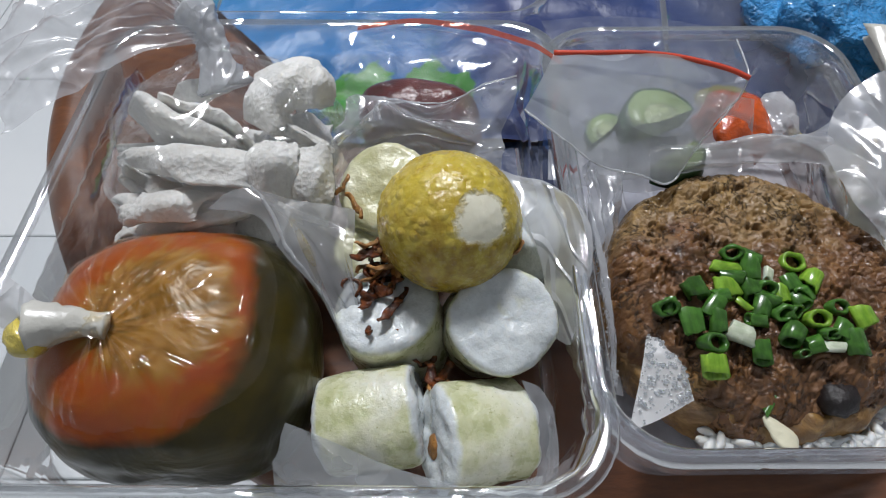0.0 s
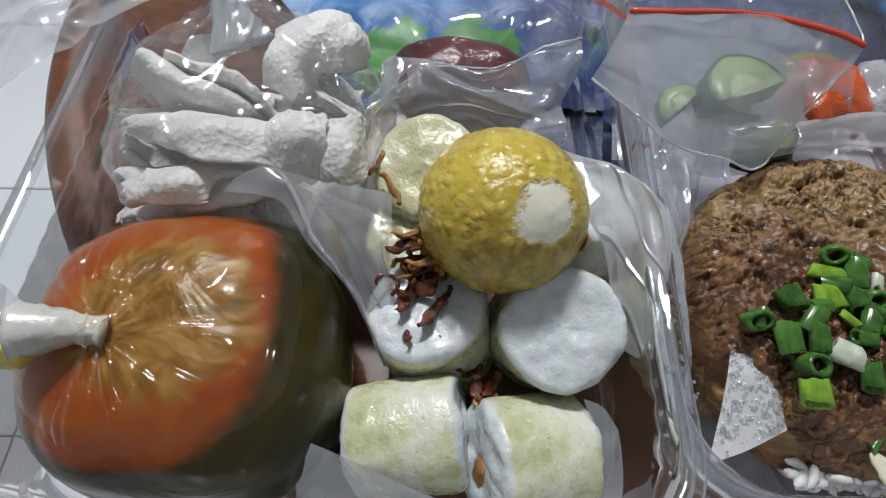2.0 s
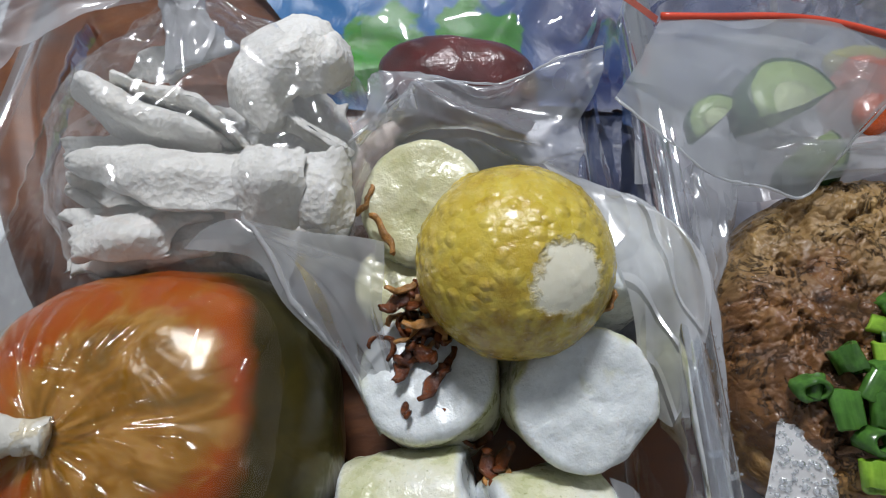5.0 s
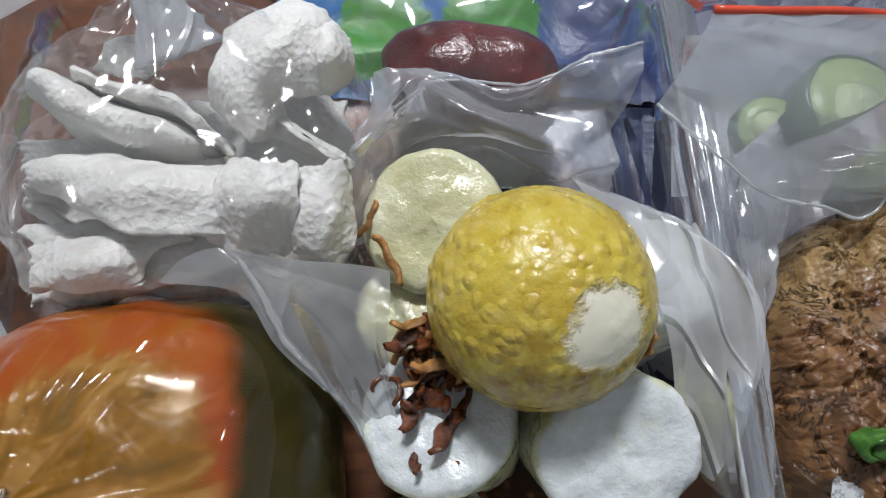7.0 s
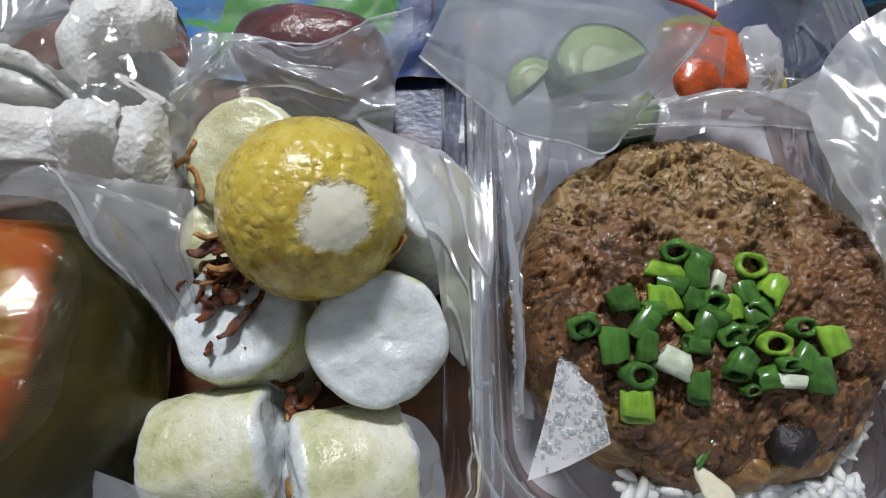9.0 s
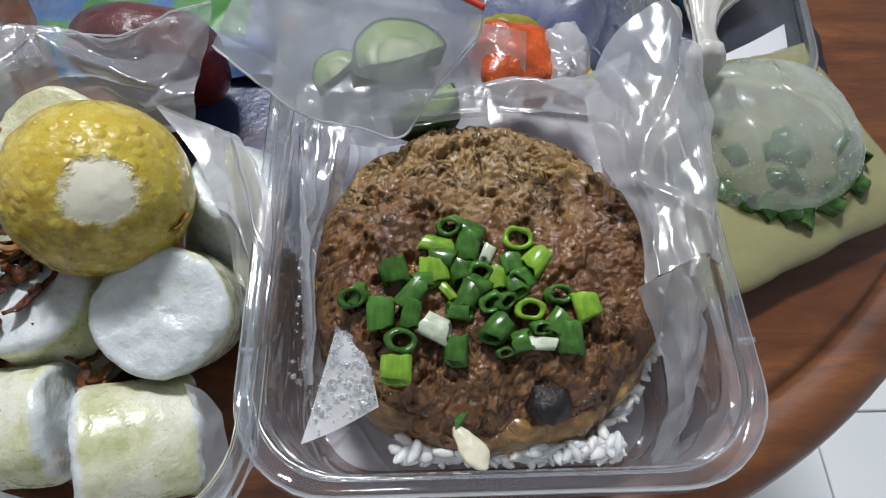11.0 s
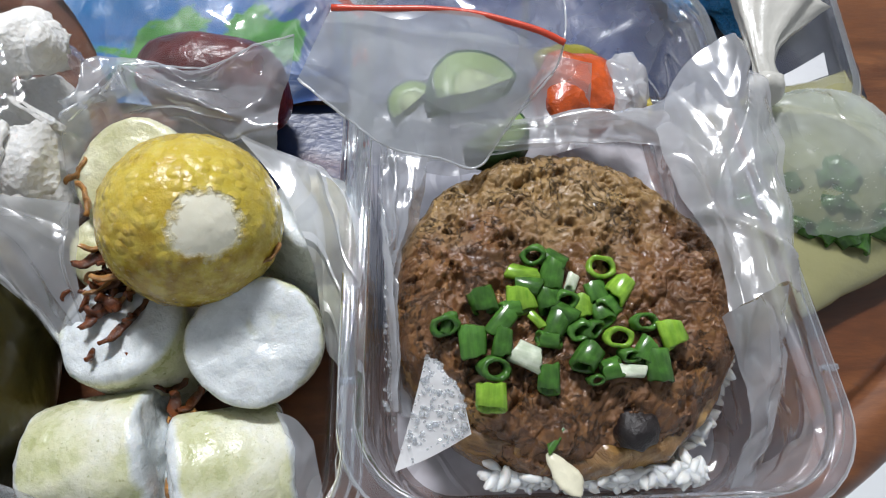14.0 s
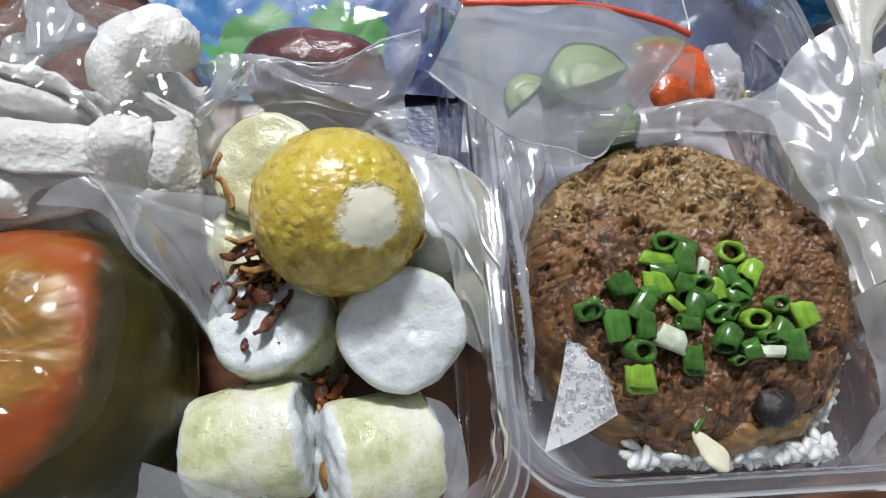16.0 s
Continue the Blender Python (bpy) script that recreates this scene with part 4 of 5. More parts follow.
cracker([[(-0.0520, 0.1573, 0.0540), (-0.0443, 0.1512, 0.0550), (-0.0366, 0.1479, 0.0530)],
     [(-0.0540, 0.1558, 0.0500), (-0.0461, 0.1507, 0.0510), (-0.0379, 0.1476, 0.0480)]], 0.005, 4.0, "thin white strip of prawn cracker lying across")
cracker([[(-0.0950, 0.1484, 0.0500), (-0.0835, 0.1479, 0.0520), (-0.0716, 0.1454, 0.0520), (-0.0610, 0.1468, 0.0500)],
     [(-0.0984, 0.1438, 0.0520), (-0.0824, 0.1404, 0.0580), (-0.0702, 0.1381, 0.0580), (-0.0594, 0.1387, 0.0550)],
     [(-0.0962, 0.1417, 0.0500), (-0.0809, 0.1323, 0.0550), (-0.0718, 0.1295, 0.0550), (-0.0600, 0.1323, 0.0520)]], 0.0058, 5.0, "curled white prawn cracker with a torn edge")
cracker([[(-0.1003, 0.1423, 0.0500), (-0.1024, 0.1405, 0.0460), (-0.0965, 0.1374, 0.0420)],
     [(-0.0986, 0.1466, 0.0400), (-0.0997, 0.1421, 0.0380), (-0.0913, 0.1374, 0.0380)],
     [(-0.0893, 0.1486, 0.0340), (-0.0878, 0.1414, 0.0340), (-0.0819, 0.1373, 0.0340)]], 0.005, 6.0, "hollow inner roll of a white prawn cracker")
cracker([[(-0.0574, 0.1457, 0.0560), (-0.0503, 0.1414, 0.0580), (-0.0449, 0.1427, 0.0560)],
     [(-0.0607, 0.1380, 0.0540), (-0.0515, 0.1335, 0.0580), (-0.0452, 0.1357, 0.0540)],
     [(-0.0617, 0.1317, 0.0480), (-0.0541, 0.1290, 0.0500), (-0.0469, 0.1300, 0.0480)]], 0.008, 7.0, "broken white prawn cracker with a flat face")
cracker([[(-0.0447, 0.1439, 0.0550), (-0.0392, 0.1446, 0.0550), (-0.0367, 0.1432, 0.0520)],
     [(-0.0446, 0.1357, 0.0540), (-0.0390, 0.1352, 0.0550), (-0.0358, 0.1379, 0.0500)],
     [(-0.0458, 0.1300, 0.0480), (-0.0401, 0.1289, 0.0480), (-0.0355, 0.1310, 0.0460)]], 0.008, 8.0, "narrow broken piece of white prawn cracker")
cracker([[(-0.0946, 0.1207, 0.0460), (-0.0938, 0.1259, 0.0480), (-0.0907, 0.1314, 0.0480)],
     [(-0.0839, 0.1213, 0.0480), (-0.0827, 0.1243, 0.0520), (-0.0808, 0.1311, 0.0500)],
     [(-0.0756, 0.1245, 0.0460), (-0.0745, 0.1285, 0.0480), (-0.0682, 0.1332, 0.0460)]], 0.0075, 9.0, "white prawn cracker at the bottom of the bag")
cracker([[(-0.0921, 0.1708, 0.0520), (-0.0885, 0.1754, 0.0540), (-0.0818, 0.1786, 0.0540)],
     [(-0.0817, 0.1695, 0.0500), (-0.0777, 0.1726, 0.0520), (-0.0733, 0.1758, 0.0520)]], 0.007, 10.0, "white prawn cracker at the back of the bag")
cracker([[(-0.105, 0.128, 0.030), (-0.085, 0.126, 0.034), (-0.062, 0.128, 0.030)], [(-0.104, 0.148, 0.026), (-0.082, 0.148, 0.030), (-0.055, 0.148, 0.030)], [(-0.100, 0.172, 0.030), (-0.080, 0.174, 0.034), (-0.052, 0.172, 0.032)]], 0.012, 11.0, "flat white prawn cracker under the others")
cracker([[(-0.066, 0.128, 0.030), (-0.052, 0.126, 0.034), (-0.038, 0.130, 0.030)], [(-0.064, 0.148, 0.036), (-0.050, 0.150, 0.040), (-0.038, 0.150, 0.036)], [(-0.066, 0.170, 0.036), (-0.052, 0.172, 0.042), (-0.040, 0.172, 0.036)]], 0.012, 12.0, "thick white prawn cracker deep in the bag")


cracker([[(-0.1077, 0.1570, 0.0440), (-0.0913, 0.1558, 0.0440), (-0.0767, 0.1528, 0.0420), (-0.0635, 0.1518, 0.0440)],
     [(-0.1051, 0.1479, 0.0400), (-0.0879, 0.1470, 0.0420), (-0.0754, 0.1458, 0.0420), (-0.0627, 0.1462, 0.0440)]], 0.008, 13.0, "white prawn cracker wedged between two others")
cracker([[(-0.1038, 0.1383, 0.0400), (-0.0905, 0.1384, 0.0400), (-0.0770, 0.1372, 0.0400), (-0.0621, 0.1378, 0.0420)],
     [(-0.1011, 0.1304, 0.0400), (-0.0873, 0.1285, 0.0420), (-0.0749, 0.1299, 0.0420), (-0.0604, 0.1304, 0.0440)],
     [(-0.0979, 0.1205, 0.0400), (-0.0857, 0.1211, 0.0420), (-0.0737, 0.1237, 0.0420), (-0.0610, 0.1267, 0.0440)]], 0.008, 14.0, "wide white prawn cracker low in the bag")


def cracker_bag():
    b = thing("cracker_bag", "thin clear knotted plastic bag full of prawn crackers", "plastic bag")
    c = Vector((-0.0695, 0.1520, 0.0345))
    knot = Vector((-0.0765, 0.1815, 0.0660))

    def at(u, v):
        q, e = 2 * math.pi * u, math.pi * (v - 0.5)
        def s(t, k):
            return math.copysign(abs(t) ** k, t)
        p = Vector((0.0385 * s(math.cos(e), 0.6) * s(math.cos(q), 0.7), 0.034 * s(math.cos(e), 0.6) * s(math.sin(q), 0.7), 0.0335 * s(math.sin(e), 0.8)))
        p += c
        pull = max(0, 1 - (p - knot).length / 0.036)
        p = p.lerp(knot, 0.75 * pull)
        ang = math.atan2(p.y - knot.y, p.x - knot.x)
        p.z += 0.0022 * math.sin(13 * ang + 2 * noise.noise(p * 60)) * math.exp(-(p - knot).length / 0.02)
        n = Vector((turb(p, 50), turb(p + Vector((2, 0, 0)), 50), turb(p - Vector((2, 0, 0)), 50)))
        return p + n * 0.003 + (p - c).normalized() * 0.0018 * crease(p, 40)

    grid("bag_film", at, 110, 60, FILM_CLEAR, b, ring=True)
    tie = tube("knot", [knot + Vector((0.004, -0.010, -0.010)), knot + Vector((0.001, -0.004, -0.003)), knot, knot + Vector((-0.002, 0.004, 0.004)), knot + Vector((-0.006, 0.008, 0.006))], [0.0095, 0.0052, 0.0048, 0.0054, 0.0080], FILM_DENSE, b, "tight bunched knot", sides=26, steps=30, rough=0.0013)
    folded("tail", [[knot + Vector((0.000, 0.000, 0.001)), knot + Vector((-0.002, 0.004, 0.004)), knot + Vector((0.002, 0.006, 0.006))],
                   [knot + Vector((-0.020, -0.012, 0.004)), knot + Vector((-0.020, 0.010, 0.010)), knot + Vector((-0.010, 0.022, 0.012))],
                   [knot + Vector((-0.040, -0.028, 0.002)), knot + Vector((-0.044, 0.002, 0.012)), knot + Vector((-0.034, 0.030, 0.014))],
                   [knot + Vector((-0.054, -0.042, -0.002)), knot + Vector((-0.064, -0.008, 0.006)), knot + Vector((-0.062, 0.032, 0.006))]], FILM_SOFT, tie, "loose crinkled tail of film", folds=14, amp=0.0045, seed=9, ruffle=1.0, flutes=0.0022)
    return b


cracker_bag()


# ---- rice, patty and toppings ----
def patty():
    n = 240
    verts, faces = [], []

    def height(x, y, rho):
        p = Vector((x, y, 0.0))
        base = 0.0265 * (1 - rho ** 9) ** 0.55
        lump = 0.0024 * turb(p, 50) + 0.0014 * turb(p + Vector((3, 1, 0)), 110, 3)
        warp = Vector((noise.noise(p * 300), noise.noise(p * 300 + Vector((5, 5, 5))), 0)) * 0.9
        near = noise.voronoi(p * 330 + warp)[0]
        wide = noise.voronoi(p * 130 + warp)[0]
        lump -= 0.0007 * math.exp(-7 * (near[1] - near[0])) * (0.5 + noise.noise(p * 90)) + 0.0008 * math.exp(-9 * (wide[1] - wide[0]))
        lump += 0.0007 * (0.5 - near[0])
        pit = turb(p + Vector((9, 4, 2)), 150, 4) + 0.3 * turb(p, 480, 2)
        lump -= 0.0075 * min(0.30, max(0.0, pit - 0.24))
        gap = abs(turb(p + Vector((1, 7, 3)) + warp * 0.0012, 75, 3))
        lump -= 0.0019 * max(0.0, 1 - gap / 0.07) * max(0.0, min(1.0, 0.5 + 2.2 * noise.noise(p * 45 + Vector((8, 2, 0)))))
        fine = noise.noise(p * 900) + 0.6 * noise.noise(p * 1700)
        lump += 0.00028 * fine
        fall = 0.0085 * max(0, -y / 0.045) ** 2
        return base + (lump - fall) * min(1, 3.0 * (1 - rho ** 4) + 0.15)

    for j in range(n + 1):
        for i in range(n + 1):
            a, b = 2 * i / n - 1, 2 * j / n - 1
            x, y = a * math.sqrt(1 - b * b / 2), b * math.sqrt(1 - a * a / 2)
            rho = min(1.0, math.hypot(x, y))
            k = 1 + rho * (0.03 * turb(Vector((x, y, 0)) * 0.045, 60) + 0.012 * turb(Vector((x, y, 1)) * 0.045, 250))
            X, Y = 0.0468 * x * k, 0.0468 * y * k
            verts.append((X, Y, height(X, Y, rho)))
    for j in range(n):
        for i in range(n):
            q = j * (n + 1) + i
            faces.append((q, q + 1, q + n + 2, q + n + 1))
    edge = [i for i in range(n + 1)] + [j * (n + 1) + n for j in range(1, n + 1)] + [n * (n + 1) + i for i in range(n - 1, -1, -1)] + [j * (n + 1) for j in range(n - 1, 0, -1)]
    faces.append(tuple(reversed(edge)))
    mesh = bpy.data.meshes.new("meat_patty")
    mesh.from_pydata(verts, [], faces)
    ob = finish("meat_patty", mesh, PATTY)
    ob.location = (0.0955, 0.1080, 0.0165)

    def skirt(u, v):
        a = 2 * math.pi * u
        low = max(0.0, -math.sin(a + 0.35))
        wave = 1 + 0.034 * turb(Vector((math.cos(a), math.sin(a), 0)), 4.0) + 0.010 * turb(Vector((math.cos(a), math.sin(a), 3)), 15.0)
        r = (0.0400 + (0.0080 - 0.0010 * low) * math.sin(v * math.pi / 2) ** 0.8) * wave
        z = 0.0150 * math.cos(v * math.pi / 2) ** 0.7 - 0.0020
        p = Vector((r * math.cos(a), r * 0.985 * math.sin(a) - 0.0006, z))
        return p + Vector((0, 0, 0.0030 * turb(p, 90)))

    grid("gravy_skirt", skirt, 200, 24, GRAVY, ob, "golden-brown gravy clinging round the edge", ring=True)
    return tagged(ob, "thick round braised brown meat patty with a crumbly top", "meat patty")


patty()
bean = blob("dark_bean", (0.0058, 0.0050, 0.0046), OLIVE, rough=0.16, scale=330, seg=28, place=pose(0.1080, 0.0716, 0.0326, 0, 10, 20))
tagged(bean, "small glossy black bean pressed into the patty", "bean")
garlic = blob("garlic_sliver", (0.0058, 0.0029, 0.0015), GARLIC, rough=0.35, scale=150, seg=24, place=pose(0.0890, 0.0615, 0.0330, 0, 8, -48))
tagged(garlic, "pale yellowish garlic sliver lying on the rice", "garlic")


def rice():
    rnd = random.Random(5)
    ball, faces = round_body(12, 8)
    bodies = []

    def grain(x, y, z, tilt=24):
        k = rnd.uniform(0.8, 1.15)
        m = pose(x, y, z, rnd.uniform(-tilt, tilt), rnd.uniform(-tilt, tilt), rnd.gauss(0, 42)) @ Matrix.Diagonal((0.0029 * k, 0.00135 * k, 0.00125 * k, 1))
        bend, bulge = rnd.uniform(-0.5, 0.5), rnd.uniform(1.5, 99)
        pts = []
        for v in ball:
            c = v + Vector((0, bend * (v.x * v.x - 0.4), 0))
            pts.append(m @ (c * (1 + 0.30 * noise.noise(c * 1.6 + Vector((bulge, 0, 0))))))
        bodies.append((pts, faces))

    for _ in range(230):
        x = 0.073 + 0.053 * rnd.random() ** 0.75
        grain(x, 0.0632 + abs(rnd.gauss(0, 0.0016)) - 0.0012, 0.0185 + rnd.uniform(0, 0.0050), 14)
    for _ in range(40):
        a = radians(rnd.uniform(-60, -2))
        grain(0.0955 + 0.0475 * math.cos(a), 0.1080 + 0.0482 * math.sin(a), 0.0155 + rnd.uniform(0, 0.0040), 40)
    for _ in range(70):
        a = radians(rnd.uniform(0, 360))
        grain(0.096 + 0.040 * math.cos(a), 0.106 + 0.042 * math.sin(a), 0.013 + rnd.uniform(0, 0.003), 40)
    tagged(clump("rice_grains", bodies, RICE), "soft white cooked rice grains stuck together round the patty", "rice", kind="stuff")
    bed = blob("rice_bed", (0.0410, 0.0440, 0.0085), RICE, rough=0.06, scale=220, seg=80, power=2.0, place=pose(0.096, 0.106, 0.0108))
    tagged(bed, "bed of white cooked rice under the patty", "rice")


rice()


def scallion(at, turn, r, length, mat, wall=0.0010, cut=0.0, label="chopped green scallion ring", place="pieces of scallion on the patty"):
    """A short hollow piece of scallion leaf, whole or split."""
    wall = max(wall, 0.40 * r)
    prof = [(r, -length / 2), (r, length / 2), (r - wall * 0.5, length / 2 + 0.0003), (r - wall, length / 2), (r - wall, -length / 2), (r - wall * 0.5, -length / 2 - 0.0003), (r, -length / 2)]
    span = 2 * math.pi - cut
    flat = 0.55 + 0.32 * (0.5 + 0.5 * math.sin(at[0] * 5000 + at[1] * 3000))

    def fn(u, v):
        a = span * u
        rr, z = prof[round(v * 6)]
        p = Vector((rr * math.cos(a), rr * flat * math.sin(a), z * (1 + 0.18 * math.sin(a + at[0] * 900))))
        return p + Vector((turb(p + Vector(at), 200), turb(p - Vector(at), 200), turb(p, 300))) * 0.0007

    ob = grid("scallion", fn, 24, 6, mat, ring=cut == 0)
    ob.matrix_world = pose(*at, *turn)
    return tagged(ob, label, "scallion", place)


G, Y, W = SC_GREEN, SC_LIGHT, SC_WHITE
for x, y, turn, r, ln, mat in (
        (0.0856, 0.1129, (35, -15, 0), 0.0040, 0.0052, G), (0.0824, 0.1075, (85, 0, 75), 0.0028, 0.0078, Y), (0.0896, 0.1070, (97, 0, -15), 0.0035, 0.0080, G),
        (0.1022, 0.1092, (25, -5, 0), 0.0046, 0.0058, Y), (0.0944, 0.1054, (85, 0, -20), 0.0020, 0.0050, W), (0.1059, 0.1029, (80, 0, -40), 0.0036, 0.0070, Y),
        (0.1004, 0.1022, (86, 0, 10), 0.0033, 0.0070, G), (0.0813, 0.1005, (98, 0, 3), 0.0042, 0.0068, Y), (0.0880, 0.1005, (95, 0, 0), 0.0036, 0.0060, G),
        (0.0921, 0.1004, (40, 10, 0), 0.0035, 0.0040, G), (0.0965, 0.0985, (92, 0, -5), 0.0028, 0.0055, Y), (0.0719, 0.1003, (96, 0, 15), 0.0040, 0.0060, G),
        (0.0629, 0.0941, (30, -10, 0), 0.0043, 0.0050, G), (0.0632, 0.0944, (95, 0, -20), 0.0022, 0.0050, G), (0.0760, 0.0947, (92, 0, -40), 0.0033, 0.0080, G),
        (0.0846, 0.0950, (86, 0, 30), 0.0016, 0.0050, Y), (0.0892, 0.0935, (86, 0, -30), 0.0033, 0.0060, G), (0.0975, 0.0927, (35, 0, 40), 0.0036, 0.0045, G),
        (0.1036, 0.0904, (22, -10, 0), 0.0045, 0.0054, Y), (0.1106, 0.0939, (20, 15, 0), 0.0042, 0.0028, G), (0.1170, 0.0912, (96, 0, 10), 0.0036, 0.0062, Y),
        (0.0689, 0.0898, (96, 0, 3), 0.0038, 0.0074, G), (0.0761, 0.0894, (95, 0, -6), 0.0031, 0.0062, G), (0.0736, 0.0836, (30, 15, 0), 0.0044, 0.0050, G),
        (0.0815, 0.0863, (86, 0, 65), 0.0035, 0.0072, W), (0.0725, 0.0772, (97, 0, -4), 0.0042, 0.0062, Y), (0.0863, 0.0811, (96, 0, -3), 0.0031, 0.0066, G),
        (0.0958, 0.0857, (82, 0, -35), 0.0037, 0.0070, G), (0.0971, 0.0803, (25, 0, 0), 0.0028, 0.0030, G), (0.1055, 0.0862, (35, 20, 0), 0.0028, 0.0040, G),
        (0.1121, 0.0834, (97, 0, 3), 0.0037, 0.0072, G), (0.1062, 0.0824, (86, 0, 85), 0.0019, 0.0060, W), (0.1099, 0.0868, (90, 0, -40), 0.0034, 0.0062, G),
        (0.0945, 0.0927, (40, -20, 20), 0.0034, 0.0048, G), (0.0838, 0.1045, (70, 20, 60), 0.0032, 0.0062, G), (0.0915, 0.0968, (84, 0, 55), 0.0030, 0.0064, G),
        (0.1008, 0.0968, (75, 0, 20), 0.0030, 0.0060, G), (0.0790, 0.0985, (80, 10, 100), 0.0028, 0.0052, G), (0.1030, 0.0985, (60, 20, -60), 0.0032, 0.0055, G),
        (0.0870, 0.0900, (88, 0, 80), 0.0026, 0.0058, G), (0.1010, 0.0830, (70, 0, 100), 0.0030, 0.0050, G), (0.0905, 0.1110, (82, 0, 50), 0.0031, 0.0060, G)):
    r, ln = r * 0.84, ln * 0.92
    scallion((x, y, 0.0434 - 0.14 * max(0, 0.090 - y)), turn, r, ln, mat, label={"G": "chopped dark green scallion piece", "Y": "chopped light green scallion ring", "W": "chopped white scallion piece"}["G" if mat is G else "Y" if mat is Y else "W"])
scallion((0.0892, 0.0705, 0.0352), (85, 0, 140), 0.0010, 0.0100, G, wall=0.0006, label="thin green scallion sliver pressed into the patty")


def patty_bag():
    """The milky liner bag that the rice was packed in, pushed to the back and sides."""
    b = thing("liner_bag", "crumpled milky plastic liner bag pushed round the patty", "plastic bag")
    folded("right_fold", [[(0.151, 0.175, 0.058), (0.143, 0.172, 0.062), (0.130, 0.165, 0.056), (0.122, 0.150, 0.050)],
                         [(0.153, 0.150, 0.055), (0.146, 0.145, 0.060), (0.134, 0.138, 0.056), (0.124, 0.128, 0.050)],
                         [(0.151, 0.120, 0.052), (0.146, 0.118, 0.056), (0.138, 0.115, 0.052), (0.132, 0.112, 0.046)],
                         [(0.148, 0.100, 0.046), (0.143, 0.100, 0.052), (0.136, 0.097, 0.050), (0.130, 0.095, 0.048)]], FILM_SOFT, b, "milky fold leaning on the rim", folds=13, amp=0.0030, seed=11, ruffle=0.5)
    folded("right_drop", [[(0.147, 0.102, 0.047), (0.139, 0.099, 0.050), (0.128, 0.094, 0.047)],
                         [(0.146, 0.088, 0.040), (0.140, 0.086, 0.043), (0.134, 0.084, 0.038)],
                         [(0.144, 0.074, 0.030), (0.140, 0.072, 0.034), (0.137, 0.072, 0.030)],
                         [(0.142, 0.062, 0.012), (0.139, 0.062, 0.014), (0.137, 0.063, 0.012)]], FILM_SOFT, b, "white crumpled corner", folds=13, amp=0.0030, seed=12, ruffle=0.5)
    folded("back_fold", [[(0.058, 0.148, 0.036), (0.078, 0.146, 0.042), (0.098, 0.148, 0.044), (0.116, 0.148, 0.045), (0.130, 0.144, 0.046)],
                         [(0.060, 0.156, 0.040), (0.078, 0.154, 0.046), (0.098, 0.154, 0.049), (0.118, 0.154, 0.050), (0.134, 0.154, 0.051)],
                         [(0.062, 0.170, 0.034), (0.080, 0.164, 0.036), (0.100, 0.159, 0.038), (0.122, 0.161, 0.040), (0.140, 0.170, 0.046)]], FILM_SOFT, b, folds=12, amp=0.0026, seed=13, ruffle=0.5)
    folded("left_side", [[(0.047, 0.150, 0.044), (0.051, 0.152, 0.044), (0.060, 0.150, 0.040)],
                        [(0.047, 0.130, 0.040), (0.050, 0.130, 0.038), (0.057, 0.130, 0.032)],
                        [(0.048, 0.105, 0.034), (0.050, 0.104, 0.030), (0.055, 0.104, 0.024)],
                        [(0.049, 0.080, 0.024), (0.051, 0.080, 0.020), (0.055, 0.080, 0.014)]], FILM_MILKY, b, folds=13, amp=0.0030, seed=14, ruffle=0.5)
    # mist is real; the extra whiteness stands in for the lamp's reflection
    sheet("misted_corner", [[(0.0585, 0.0915, 0.036), (0.0600, 0.0910, 0.037), (0.0620, 0.0895, 0.037)],
                                    [(0.0550, 0.0780, 0.033), (0.0600, 0.0780, 0.035), (0.0665, 0.0790, 0.036)],
                                    [(0.0505, 0.0640, 0.028), (0.0590, 0.0665, 0.031), (0.0685, 0.0710, 0.033)]], FILM_MIST_GLARE, b, "misted corner covered in water drops, whitened in place of lamp glare", crumple=0.0005, scale=40, seed=15)
    return b


patty_bag()


def drops(name, net, count, seed, label, rmin=0.00022, rmax=0.0009):
    """Water drops on a stretch of film."""
    rnd = random.Random(seed)
    rows = [[Vector(p) for p in row] for row in net]
    ball, faces = round_body(10, 6)
    bodies = []
    for _ in range(count):
        u, v = rnd.random(), rnd.random()
        p = spline([spline(row, u) for row in rows], v) + Vector((0, 0, 0.0002))
        r = rmin + (rmax - rmin) * rnd.random() ** 3
        bodies.append(([p + Vector((b.x * r, b.y * r, b.z * r * 0.7)) for b in ball], faces))
    return tagged(clump(name, bodies, WATER), label, "water drops", kind="stuff")


WATER = film("water_drop", 0.30, (0.84, 0.86, 0.88), 0.05, 0.0, 60.0, 0.003, (0.80, 0.82, 0.84), 0.0, 1.6, 0.6)
MIST_DROP = film("fine_mist_drop", 0.85, (1, 1, 1), 0.05, 0.0, 60.0, 0.003, (0.92, 0.94, 0.95), 0.0, 1.6, 0.6)
drops("water_drops", [[(0.0585, 0.0915, 0.0362), (0.0620, 0.0895, 0.0372)], [(0.0550, 0.0780, 0.0335), (0.0665, 0.0790, 0.0362)], [(0.0505, 0.0640, 0.0284), (0.0685, 0.0710, 0.0334)]], 260, 3, "clear water drops on the misted film")


drops("wall_drops", [[(0.0480, 0.1280, 0.036), (0.0500, 0.1280, 0.020)], [(0.0480, 0.1000, 0.037), (0.0500, 0.1000, 0.018)], [(0.0480, 0.0760, 0.036), (0.0505, 0.0760, 0.016)]], 170, 9, "clear water drops beading on the container wall", 0.00020, 0.0008)


